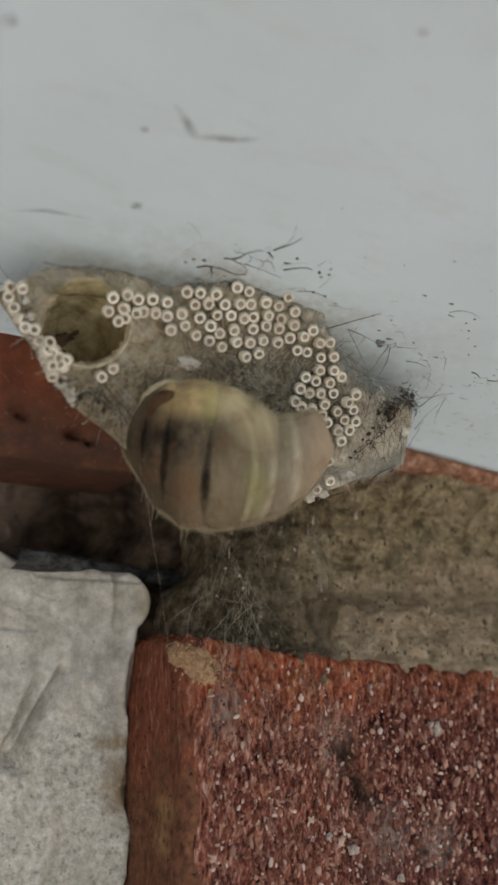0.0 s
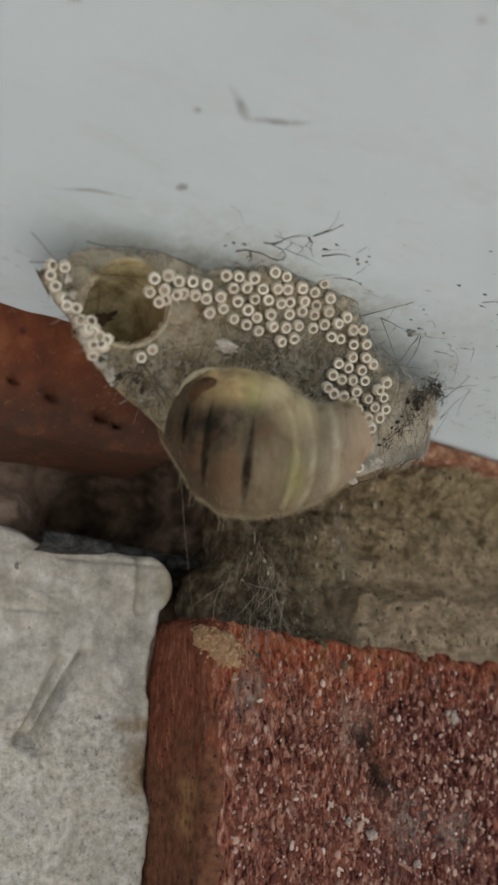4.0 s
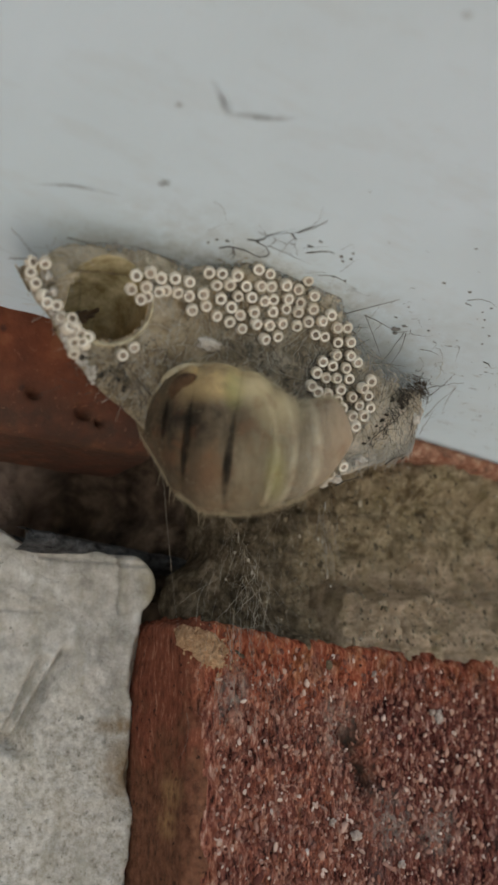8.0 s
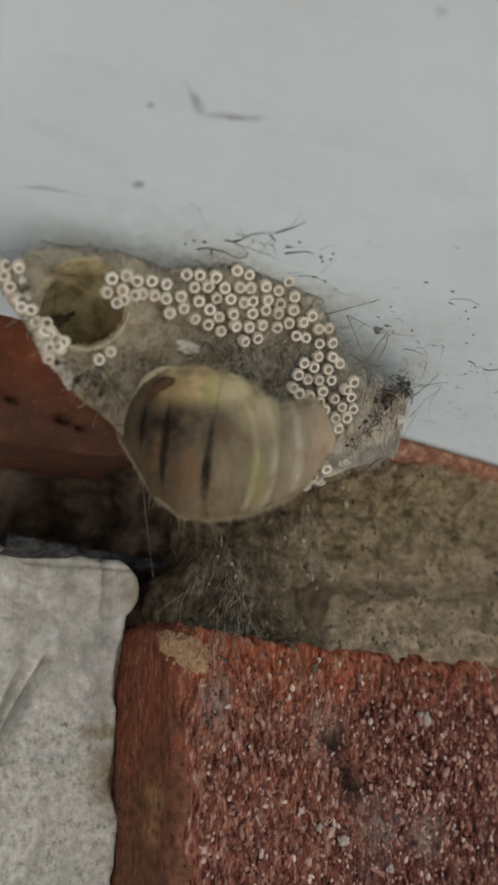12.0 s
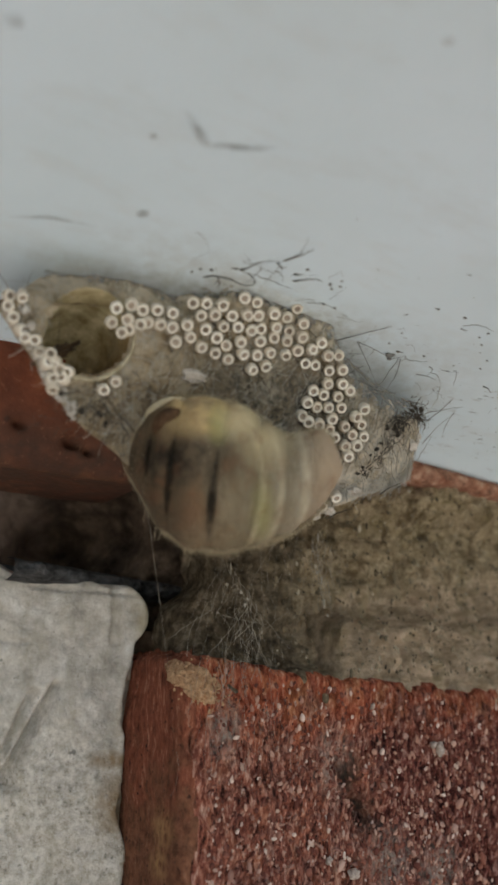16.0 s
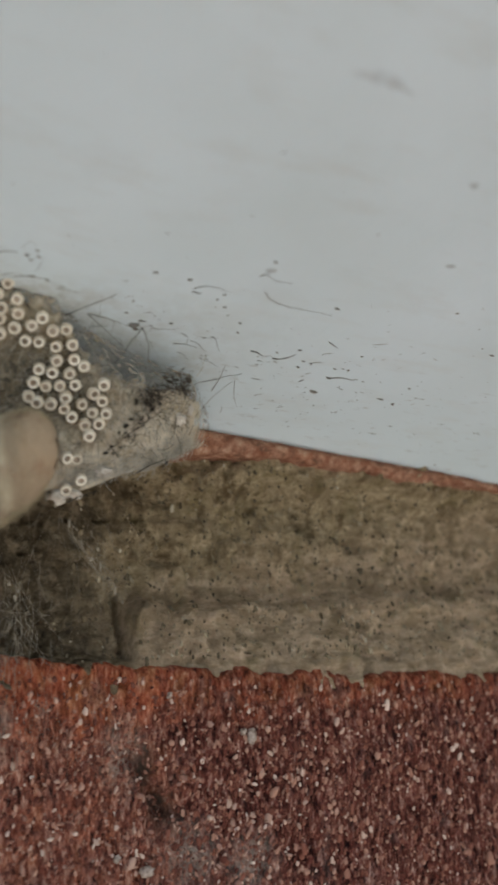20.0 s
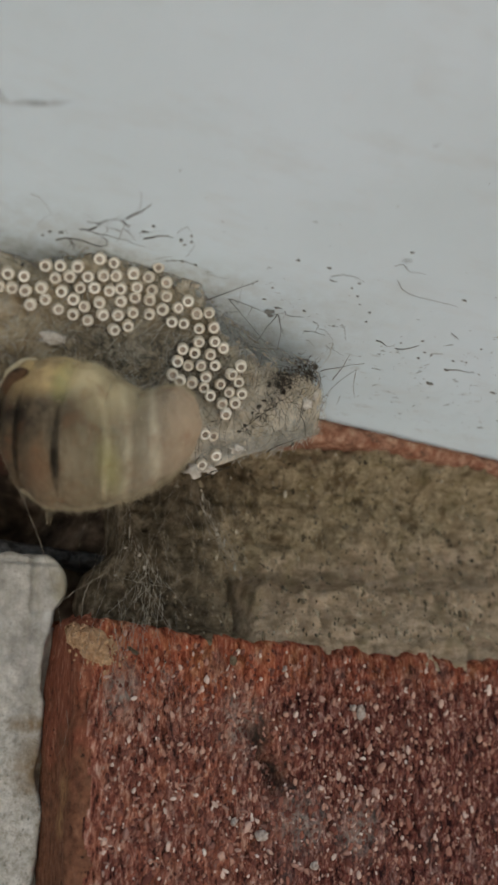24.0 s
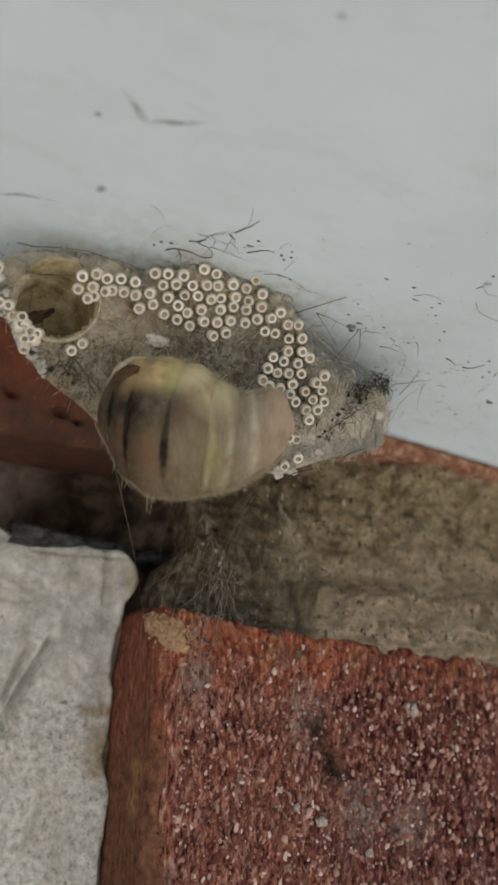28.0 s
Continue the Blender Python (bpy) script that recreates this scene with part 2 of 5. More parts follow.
def make_rough_brick():
    k = Mat("sand_faced_red_brick", 0.92, 0.15)
    co = k.squeezed(1.6, 1.3, 0.75)
    fine = k.noise(0.68, 5, 0.7, k.squeezed(1.9, 1.3, 0.6))
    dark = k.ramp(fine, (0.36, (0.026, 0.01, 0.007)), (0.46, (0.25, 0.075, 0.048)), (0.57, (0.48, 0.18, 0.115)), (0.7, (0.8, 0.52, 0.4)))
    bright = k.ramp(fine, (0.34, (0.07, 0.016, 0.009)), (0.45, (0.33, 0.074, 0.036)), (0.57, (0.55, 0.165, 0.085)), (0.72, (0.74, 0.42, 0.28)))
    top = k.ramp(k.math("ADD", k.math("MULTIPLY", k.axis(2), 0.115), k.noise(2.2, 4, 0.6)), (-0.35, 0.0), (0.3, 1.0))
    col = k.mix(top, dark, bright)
    maroon = k.ramp(k.noise(3.2, 5, 0.62), (0.4, 0.0), (0.58, 0.85))
    col = k.mix(k.math("MULTIPLY", maroon, k.math("SUBTRACT", 1.0, k.math("MULTIPLY", top, 0.85))), col, k.ramp(fine, (0.37, (0.024, 0.007, 0.006)), (0.5, (0.24, 0.07, 0.047)), (0.68, (0.68, 0.41, 0.31))))
    rusty = k.ramp(k.noise(1.9, 4, 0.6, k.squeezed(1.3, 1, 0.6)), (0.46, 0.0), (0.68, 0.6))
    col = k.mix(k.math("MULTIPLY", rusty, k.math("ADD", 0.5, k.math("MULTIPLY", top, 0.8))), col, k.ramp(fine, (0.35, (0.06, 0.02, 0.009)), (0.48, (0.32, 0.112, 0.044)), (0.66, (0.62, 0.3, 0.135))))
    fired = k.math("MULTIPLY", k.ramp(k.math("ADD", k.math("MULTIPLY", k.axis(0), 0.05), k.math("MULTIPLY", k.noise(3.0, 4, 0.6), 0.6)), (0.95, 0.0), (1.6, 0.8)), k.math("SUBTRACT", 1.0, k.math("MULTIPLY", top, 0.6)))
    col = k.mix(fired, col, k.ramp(fine, (0.4, (0.02, 0.006, 0.006)), (0.54, (0.17, 0.045, 0.034)), (0.7, (0.6, 0.36, 0.29))))
    grey = k.ramp(k.noise(2.6, 4, 0.6, co), (0.54, 0.0), (0.74, 0.5))
    col = k.mix(grey, col, k.ramp(fine, (0.36, (0.07, 0.045, 0.038)), (0.6, (0.36, 0.26, 0.225))))
    bleach = k.math("MAXIMUM", k.spot((15.0, 0, -11.8), 1.6, 0.8, (1, 0, 1)), k.spot((19.5, 0, -12.5), 1.4, 0.8, (1, 0, 1)))
    bleach = k.math("MAXIMUM", bleach, k.math("MAXIMUM", k.spot((10.6, 0, -5.4), 1.2, 0.7, (1, 0, 0.7)), k.spot((2.3, 0, -3.4), 1.0, 0.7, (1.2, 0, 0.7))))
    col = k.mix(k.math("MULTIPLY", bleach, k.ramp(k.noise(0.4, 4, 0.65), (0.4, 0.2), (0.6, 0.85))), col, (0.36, 0.3, 0.25))
    hollow = k.math("MAXIMUM", k.spot((13.4, 0, -8.8), 1.0, 0.6, (1.1, 0, 0.75)), k.spot((12.1, 0, -6.6), 0.85, 0.6, (1.3, 0, 0.6)))
    col = k.mix(k.math("MULTIPLY", hollow, k.ramp(k.noise(0.6, 3), (0.3, 0.4), (0.6, 0.85))), col, (0.06, 0.046, 0.034))
    k.colour(col)
    return k.bump(k.math("ADD", fine, k.math("MULTIPLY", k.noise(0.22, 3, 0.6, k.squeezed(1.6, 1, 0.7)), 0.7)), 0.65).m


def make_reveal_brick():
    k = Mat("smooth_red_brick_arris", 0.88, 0.15)
    col = k.ramp(k.noise(0.8, 6, 0.72, k.squeezed(1.7, 1.7, 0.55)), (0.32, (0.06, 0.018, 0.01)), (0.45, (0.2, 0.06, 0.033)), (0.57, (0.29, 0.094, 0.052)), (0.7, (0.5, 0.25, 0.16)))
    brown = k.ramp(k.math("ADD", k.math("MULTIPLY", k.axis(2), -0.055), k.noise(2.6, 4, 0.6)), (0.75, 0.0), (1.15, 0.7))
    col = k.mix(brown, col, k.ramp(k.noise(0.7, 5, 0.7), (0.35, (0.07, 0.033, 0.017)), (0.6, (0.25, 0.12, 0.065))))
    ochre = k.math("MAXIMUM", k.spot((-0.7, 2.8, -9.6), 0.7, 0.6, (0.6, 0.45, 0.7)), k.spot((-0.7, 3.2, -11.6), 0.6, 0.6, (0.6, 0.45, 0.7)))
    col = k.mix(k.math("MULTIPLY", ochre, k.ramp(k.noise(0.6, 4), (0.35, 0.1), (0.6, 0.75))), col, (0.52, 0.29, 0.13))
    pits = k.ramp(k.noise(0.45, 3), (0.3, 0.9), (0.37, 0.0))
    k.colour(k.mix(pits, col, (0.035, 0.016, 0.011)))
    return k.bump(k.noise(0.45, 6, 0.72), 0.4).m


def make_smooth_brick():
    k = Mat("smooth_orange_red_brick", 0.75, 0.25)
    col = k.ramp(k.noise(3, 4), (0.3, (0.085, 0.024, 0.011)), (0.52, (0.165, 0.047, 0.02)), (0.75, (0.27, 0.1, 0.045)))
    pits = k.ramp(k.cells(2.3), (0.06, 0.8), (0.13, 0.0))
    col = k.mix(pits, col, (0.05, 0.02, 0.015))
    # Shade from the cocoon and the recess, painted into the brick's lower zone.
    low_shade = k.spot((-9, 2, 12.5), 3.5, 0.5, (0.2, 0, 1))
    col = k.mix(k.math("MULTIPLY", low_shade, k.ramp(k.noise(1.6, 4), (0.25, 0.5), (0.6, 0.95))), col, (0.05, 0.026, 0.017))
    dust = k.math("MULTIPLY", k.ramp(k.axis(0), (0.0, 0.0), (1.0, 1.0)), k.ramp(k.noise(0.8, 5, 0.65), (0.36, 0.25), (0.6, 0.9)))
    col = k.mix(dust, col, k.ramp(k.noise(0.7, 5, 0.7), (0.36, (0.1, 0.05, 0.03)), (0.5, (0.3, 0.15, 0.095)), (0.66, (0.46, 0.3, 0.21))))
    k.colour(k.mix(k.ramp(k.noise(0.5, 3), (0.62, 0.0), (0.78, 0.25)), col, (0.45, 0.22, 0.13)))
    return k.bump(k.noise(0.6, 4), 0.1).m


def make_mortar():
    k = Mat("weathered_lime_mortar", 0.95, 0.12)
    fine = k.noise(0.5, 6, 0.72, k.squeezed(1, 1, 1.15))
    olive = k.ramp(fine, (0.3, (0.18, 0.126, 0.07)), (0.46, (0.45, 0.345, 0.212)), (0.7, (0.7, 0.56, 0.38)))
    pale = k.ramp(fine, (0.3, (0.42, 0.3, 0.195)), (0.46, (0.62, 0.46, 0.315)), (0.72, (0.74, 0.575, 0.42)))
    low = k.ramp(k.math("ADD", k.math("MULTIPLY", k.axis(2), -0.11), k.math("ADD", k.math("MULTIPLY", k.axis(0), 0.024), k.noise(3.5, 3))), (0.0, 0.0), (0.45, 1.0))
    edge = k.ramp(k.math("MULTIPLY", k.math("SUBTRACT", k.math("ADD", k.axis(0), k.noise(1.0, 3)), 11.9), 1.1), (0.0, 0.0), (1.0, 1.0))
    shelf = k.math("MULTIPLY", edge, k.ramp(k.math("MULTIPLY", k.math("SUBTRACT", k.math("ADD", k.axis(2), k.noise(1.6, 3)), 3.6), 0.6), (0.0, 1.0), (1.0, 0.0)))
    low = k.math("MAXIMUM", k.math("MULTIPLY", low, k.math("ADD", k.math("MULTIPLY", edge, 0.6), 0.4)), k.math("MULTIPLY", shelf, 0.85))
    col = k.mix(low, olive, pale)
    layer = k.ramp(k.noise(1.1, 4, 0.6, k.squeezed(0.3, 1, 1.5)), (0.42, 0.45), (0.54, 0.0))
    col = k.mix(layer, col, (0.2, 0.142, 0.075))
    pock = k.ramp(k.noise(1.7, 6, 0.66, k.squeezed(1.5, 1, 0.6)), (0.4, 0.9), (0.55, 0.0))
    pock = k.math("MULTIPLY", pock, k.ramp(k.noise(3.5, 3, 0.5, k.squeezed(0.6, 1, 1)), (0.42, 0.1), (0.58, 1.0)))
    col = k.mix(k.math("MULTIPLY", pock, k.math("SUBTRACT", 1.0, k.math("MULTIPLY", low, 0.7))), col, (0.12, 0.078, 0.036))
    moss = k.ramp(k.noise(2.4, 4), (0.52, 0.0), (0.7, 0.5))
    col = k.mix(moss, col, (0.26, 0.205, 0.095))
    # Shadow beneath moth and cocoon, put into the mortar's colour towards the left.
    nest_shade = k.ramp(k.math("ADD", k.math("MULTIPLY", k.axis(0), -0.05), k.math("ADD", k.math("MULTIPLY", k.noise(2.6, 5, 0.6), 0.8), 0.33)), (0.0, 0.0), (0.36, 0.93))
    nest_shade = k.math("MULTIPLY", nest_shade, k.math("SUBTRACT", 1.0, k.math("MULTIPLY", shelf, 0.85)))
    col = k.mix(nest_shade, col, k.ramp(k.noise(1.0, 5, 0.65), (0.35, (0.036, 0.026, 0.017)), (0.5, (0.115, 0.086, 0.054)), (0.68, (0.27, 0.21, 0.145))))
    gaps = k.ramp(k.noise(0.9, 5, 0.7, k.squeezed(1.6, 1, 0.6)), (0.3, 0.4), (0.44, 0.0))
    k.colour(k.mix(gaps, col, (0.085, 0.057, 0.03)))
    return k.bump(k.math("ADD", fine, k.noise(0.2, 4, 0.65)), 0.5).m


def make_old_mortar():
    k = Mat("dark_crumbly_mortar", 0.95, 0.1)
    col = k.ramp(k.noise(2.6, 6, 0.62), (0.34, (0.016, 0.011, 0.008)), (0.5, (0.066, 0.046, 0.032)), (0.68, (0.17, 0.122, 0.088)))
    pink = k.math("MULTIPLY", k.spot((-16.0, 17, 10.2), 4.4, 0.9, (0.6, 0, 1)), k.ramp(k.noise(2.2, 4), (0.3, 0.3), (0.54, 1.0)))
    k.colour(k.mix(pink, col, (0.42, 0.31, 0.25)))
    return k.bump(k.noise(0.6, 6, 0.65), 0.35).m


def make_fillet():
    k = Mat("limewashed_cement", 0.9, 0.2)
    col = k.ramp(k.noise(2.0, 6, 0.68), (0.3, (0.27, 0.245, 0.21)), (0.5, (0.5, 0.455, 0.395)), (0.7, (0.72, 0.68, 0.625)))
    low = k.ramp(k.math("ADD", k.math("MULTIPLY", k.axis(2), -0.07), k.noise(2, 3)), (0.55, 0.0), (1.3, 0.75))
    pitted = k.ramp(k.noise(0.5, 5, 0.7), (0.3, (0.15, 0.115, 0.08)), (0.42, (0.43, 0.375, 0.3)), (0.62, (0.68, 0.62, 0.535)))
    col = k.mix(low, col, pitted)
    pits = k.ramp(k.noise(0.55, 2, 0.5), (0.26, 0.8), (0.32, 0.0))
    col = k.mix(k.math("MULTIPLY", pits, k.ramp(k.noise(2), (0.4, 0.1), (0.6, 1.0))), col, (0.13, 0.12, 0.1))
    specks = k.math("MULTIPLY", k.ramp(k.noise(0.42, 4, 0.7), (0.31, 0.75), (0.39, 0.0)), k.math("ADD", k.math("MULTIPLY", low, 1.1), 0.06))
    col = k.mix(specks, col, (0.07, 0.06, 0.045))
    smut = k.ramp(k.noise(1.5, 5, 0.65, k.squeezed(1.3, 1, 0.35)), (0.48, 0.0), (0.68, 0.55))
    col = k.mix(smut, col, (0.36, 0.32, 0.25))
    edge = k.ramp(k.math("ADD", k.math("MULTIPLY", k.axis(0), 0.5), k.math("MULTIPLY", k.noise(2.5, 3), 1.6)), (0.2, 0.0), (0.75, 0.55))
    stain = k.math("MAXIMUM", k.spot((-1.5, 8.6, -5.6), 0.9, 0.5, (0.6, 0, 1.6)), k.spot((-1.2, 8.4, -8.6), 1.2, 0.6, (0.9, 0, 0.7)))
    col = k.mix(k.math("MULTIPLY", stain, k.ramp(k.noise(0.9, 5, 0.65), (0.32, 0.35), (0.56, 0.95))), col, (0.25, 0.17, 0.095))
    k.colour(k.mix(edge, col, (0.38, 0.31, 0.19)))
    return k.bump(k.noise(0.4, 5, 0.65), 0.16).m


def plain(name, low, high, size=1.0, rough=0.8, bump=0.1, spec=0.25):
    k = Mat(name, rough, spec)
    k.colour(k.ramp(k.noise(size, 4, 0.6), (0.3, low), (0.7, high)))
    return k.bump(k.noise(size * 0.5, 4), bump).m


def make_silk():
    k = Mat("grey_silk_cocoon", 0.85, 0.2)
    fibre = k.noise(0.5, 5, 0.7, k.squeezed(0.8, 1, 0.8), 1.5)
    col = k.ramp(k.noise(1.7, 6, 0.68), (0.32, (0.17, 0.122, 0.072)), (0.47, (0.47, 0.37, 0.24)), (0.66, (0.72, 0.63, 0.49)))
    col = k.mix(k.ramp(fine_lines(k), (0.5, 0.0), (0.66, 0.55)), col, (0.42, 0.39, 0.32))
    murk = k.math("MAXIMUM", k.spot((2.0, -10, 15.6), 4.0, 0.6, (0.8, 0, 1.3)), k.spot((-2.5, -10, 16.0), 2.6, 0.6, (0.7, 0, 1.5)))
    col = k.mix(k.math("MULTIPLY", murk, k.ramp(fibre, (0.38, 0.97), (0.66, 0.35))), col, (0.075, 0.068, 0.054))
    k.bump(fibre, 0.45)
    tan = k.math("MULTIPLY", k.spot((-10.0, -9, 13.6), 4.2, 0.7, (0.7, 0, 1)), k.ramp(k.noise(1.0, 5, 0.65, k.squeezed(0.7, 1, 1.2)), (0.34, 0.35), (0.6, 0.92)))
    col = k.mix(tan, col, k.ramp(k.noise(0.6, 5, 0.7), (0.36, (0.12, 0.08, 0.043)), (0.55, (0.32, 0.24, 0.145)), (0.7, (0.5, 0.42, 0.3))))
    fresh = k.math("MULTIPLY", k.math("MAXIMUM", k.spot((10.2, -7, 13.9), 2.6, 0.8, (0.8, 0, 1.1)), k.spot((6.8, -8, 11.4), 2.2, 0.7, (0.7, 0, 1.2))), k.ramp(k.noise(0.7, 4, 0.6), (0.36, 0.3), (0.6, 0.95)))
    col = k.mix(fresh, col, (0.78, 0.68, 0.55))
    worn = k.t.nodes.new("ShaderNodeAttribute")
    worn.attribute_name = "worn"
    below = k.math("SUBTRACT", k.math("SUBTRACT", 18.65, k.math("MULTIPLY", k.axis(0), 0.101)), k.math("ADD", k.axis(2), k.math("MULTIPLY", k.axis(1), 0.195)))
    hem = k.ramp(k.math("ADD", k.math("MULTIPLY", below, 0.42), k.math("MULTIPLY", k.noise(0.9, 5, 0.65), 0.7)), (0.3, 1.0), (0.95, 0.0))
    ragged = k.ramp(k.math("ADD", worn.outputs["Fac"], k.math("MULTIPLY", k.math("SUBTRACT", k.noise(1.1, 5, 0.65), 0.5), 1.1)), (0.2, 0.0), (0.95, 1.0))
    thin = k.math("MAXIMUM", ragged, hem)
    col = k.mix(k.ramp(fibre, (0.56, 0.0), (0.72, 0.5)), col, (0.08, 0.062, 0.04))
    k.colour(k.mix(k.math("MULTIPLY", thin, 0.7), col, k.ramp(k.noise(0.8, 5, 0.65), (0.3, (0.42, 0.35, 0.25)), (0.6, (0.72, 0.65, 0.53)))))
    thin = k.math("MULTIPLY", thin, 1.3)
    weave = k.math("ADD", k.math("MULTIPLY", k.noise(0.9, 5, 0.65), 1.5), k.math("MULTIPLY", fine_lines(k), 1.2))
    lace = k.ramp(k.math("SUBTRACT", weave, k.math("MULTIPLY", thin, 0.95)), (-0.05, 0.0), (0.75, 1.0))
    k.veil(lace)
    return k.soft(0.1, (1, 0.9, 0.7), 0.4).m


def fine_lines(k):
    return k.noise(0.3, 4, 0.7, k.squeezed(1.3, 1, 0.35), 0.8)


def make_moth(name):
    """Scales of the moth: curved bands along the body, a yellow-green crown, smoky flanks."""
    k = Mat(name, 0.85, 0.15)
    zz = k.math("ADD", k.axis(2), 0.3)
    along = k.math("ADD", k.axis(0), k.math("MULTIPLY", k.math("MULTIPLY", zz, zz), 0.07))
    along = k.math("ADD", along, k.math("MULTIPLY", k.math("SUBTRACT", k.noise(1.6, 3), 0.5), 0.45))
    u = k.math("MULTIPLY", k.math("ADD", along, 6.05), 1 / 13)
    col = k.ramp(u, (0.0, (0.3, 0.21, 0.12)), (0.07, (0.16, 0.105, 0.06)), (0.17, (0.1, 0.068, 0.04)), (0.29, (0.135, 0.095, 0.058)), (0.43, (0.235, 0.18, 0.115)), (0.56, (0.205, 0.166, 0.106)), (0.605, (0.185, 0.15, 0.092)), (0.628, (0.4, 0.34, 0.22)), (0.65, (0.22, 0.182, 0.115)), (0.69, (0.26, 0.22, 0.15)), (0.708, (0.42, 0.36, 0.25)), (0.73, (0.25, 0.21, 0.145)), (0.79, (0.3, 0.252, 0.18)), (0.815, (0.46, 0.39, 0.28)), (0.84, (0.31, 0.242, 0.17)), (0.9, (0.38, 0.285, 0.195)), (1.0, (0.43, 0.315, 0.215)))
    mottle = k.ramp(k.noise(0.75, 6, 0.7, k.squeezed(1.3, 1, 0.6)), (0.42, 0.0), (0.66, 0.75))
    mottle = k.math("MULTIPLY", mottle, k.math("SUBTRACT", 1.25, u))
    col = k.mix(mottle, col, (0.11, 0.085, 0.05))
    brown = k.ramp(k.noise(1.6, 5, 0.62, k.squeezed(1.2, 1, 0.55)), (0.46, 0.0), (0.64, 0.6))
    col = k.mix(k.math("MULTIPLY", brown, k.math("SUBTRACT", 1.2, u)), col, (0.19, 0.116, 0.06))
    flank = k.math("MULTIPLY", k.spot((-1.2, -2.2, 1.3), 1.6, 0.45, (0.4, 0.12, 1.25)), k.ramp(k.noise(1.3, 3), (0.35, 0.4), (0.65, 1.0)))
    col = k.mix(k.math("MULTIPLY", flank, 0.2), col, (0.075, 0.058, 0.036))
    crown = k.spot((-1.2, -1.0, 3.6), 1.4, 0.28, (0.75, 0.15, 1.0))
    col = k.mix(k.math("MULTIPLY", crown, k.ramp(k.noise(0.9, 4), (0.32, 0.35), (0.58, 0.95))), col, (0.58, 0.41, 0.2))
    green = k.math("MAXIMUM", k.spot((-0.25, -1.5, 2.9), 0.7, 0.7, (1.5, 0.2, 0.75)), k.math("MULTIPLY", k.spot((2.1, -3.0, -2.2), 0.7, 0.8, (1.5, 0.3, 0.5)), 0.6))
    col = k.mix(k.math("MULTIPLY", green, 0.6), col, (0.34, 0.33, 0.1))
    lobe = k.math("MAXIMUM", k.spot((1.0, -1.5, 3.1), 1.0, 0.7, (1, 0.3, 1)), k.math("MULTIPLY", k.spot((2.3, -1.5, 2.1), 1.1, 0.9, (1, 0.3, 1)), 0.7))
    col = k.mix(k.math("MULTIPLY", lobe, 0.8), col, (0.66, 0.53, 0.31))
    fore = k.spot((-2.7, -1.5, 2.7), 0.85, 0.7, (0.9, 0.3, 1))
    col = k.mix(k.math("MULTIPLY", fore, 0.6), col, (0.3, 0.2, 0.095))
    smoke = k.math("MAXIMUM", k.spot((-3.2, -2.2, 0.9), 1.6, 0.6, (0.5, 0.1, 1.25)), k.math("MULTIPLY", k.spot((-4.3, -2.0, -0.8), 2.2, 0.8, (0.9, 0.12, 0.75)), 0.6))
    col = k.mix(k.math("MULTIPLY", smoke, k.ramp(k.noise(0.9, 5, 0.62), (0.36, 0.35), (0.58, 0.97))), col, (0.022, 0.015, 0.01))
    rust = k.math("MAXIMUM", k.ramp(k.noise(1.1, 3), (0.54, 0.0), (0.75, 0.4)), k.math("MULTIPLY", k.math("MAXIMUM", k.spot((-3.9, -2.5, -1.0), 0.45, 0.6, (1, 0.1, 1)), k.spot((-1.7, -3, -2.0), 0.7, 0.8, (1, 0.1, 0.7))), 0.35))
    k.colour(k.mix(rust, col, (0.2, 0.085, 0.04)))
    k.bump(k.noise(0.22, 4, 0.65, k.squeezed(1, 1, 0.45)), 0.24)
    k.soft(0.08, (1.0, 0.8, 0.45), 0.3)
    k.b.inputs["Sheen Weight"].default_value = 0.06
    k.b.inputs["Sheen Roughness"].default_value = 0.4
    k.b.inputs["Sheen Tint"].default_value = (0.9, 0.78, 0.55, 1)
    return k.m


def make_egg(name, low, high):
    k = Mat(name, 0.6, 0.3)
    c = k.mix(k.random(), low, high)
    k.colour(c)
    k.bump(k.noise(0.12, 3), 0.02)
    return k.soft(0.2, (1, 0.9, 0.8), 0.15).m


def make_smudge(name, dark, keep, size):
    """A worn, patchy stain that thins out to its edges; what is not stain lets the ground through."""
    k = Mat(name, 0.8, 0.1)
    k.colour(dark)
    uv = k.t.nodes.new("ShaderNodeTexCoord")
    sep = k.t.nodes.new("ShaderNodeSeparateXYZ")
    k.link(uv.outputs["UV"], sep.inputs[0])
    fade = 1.0
    for c in (0, 1):
        a = k.math("SUBTRACT", 1.0, k.math("POWER", k.math("ABSOLUTE", k.math("SUBTRACT", k.math("MULTIPLY", sep.outputs[c], 2.0), 1.0)), 2.0))
        fade = k.math("MULTIPLY", fade, a)
    patch = k.ramp(k.noise(size, 4, 0.65), (0.3, 0.15), (0.65, 1.0))
    return k.veil(k.math("MULTIPLY", k.math("MULTIPLY", fade, patch), keep)).m


PAINT = make_paint()
BRICK = make_rough_brick()
ARRIS = make_reveal_brick()
RED = make_smooth_brick()
MORTAR = make_mortar()
OLD_MORTAR = make_old_mortar()
FILLET = make_fillet()
SILK = make_silk()
SLATE = plain("blue_grey_slate", (0.01, 0.01, 0.01), (0.085, 0.084, 0.085), 0.7, 0.8, 0.4)
TAN = plain("tan_mortar_crumb", (0.34, 0.175, 0.088), (0.7, 0.45, 0.26), 0.45, 0.95, 0.5)
GRIT = Mat("pale_sand_grains", 0.85, 0.15)
GRIT.colour(GRIT.ramp(GRIT.island(), (0.0, (0.09, 0.028, 0.02)), (0.6, (0.23, 0.088, 0.06)), (0.9, (0.4, 0.22, 0.16)), (1.0, (0.62, 0.46, 0.38))))
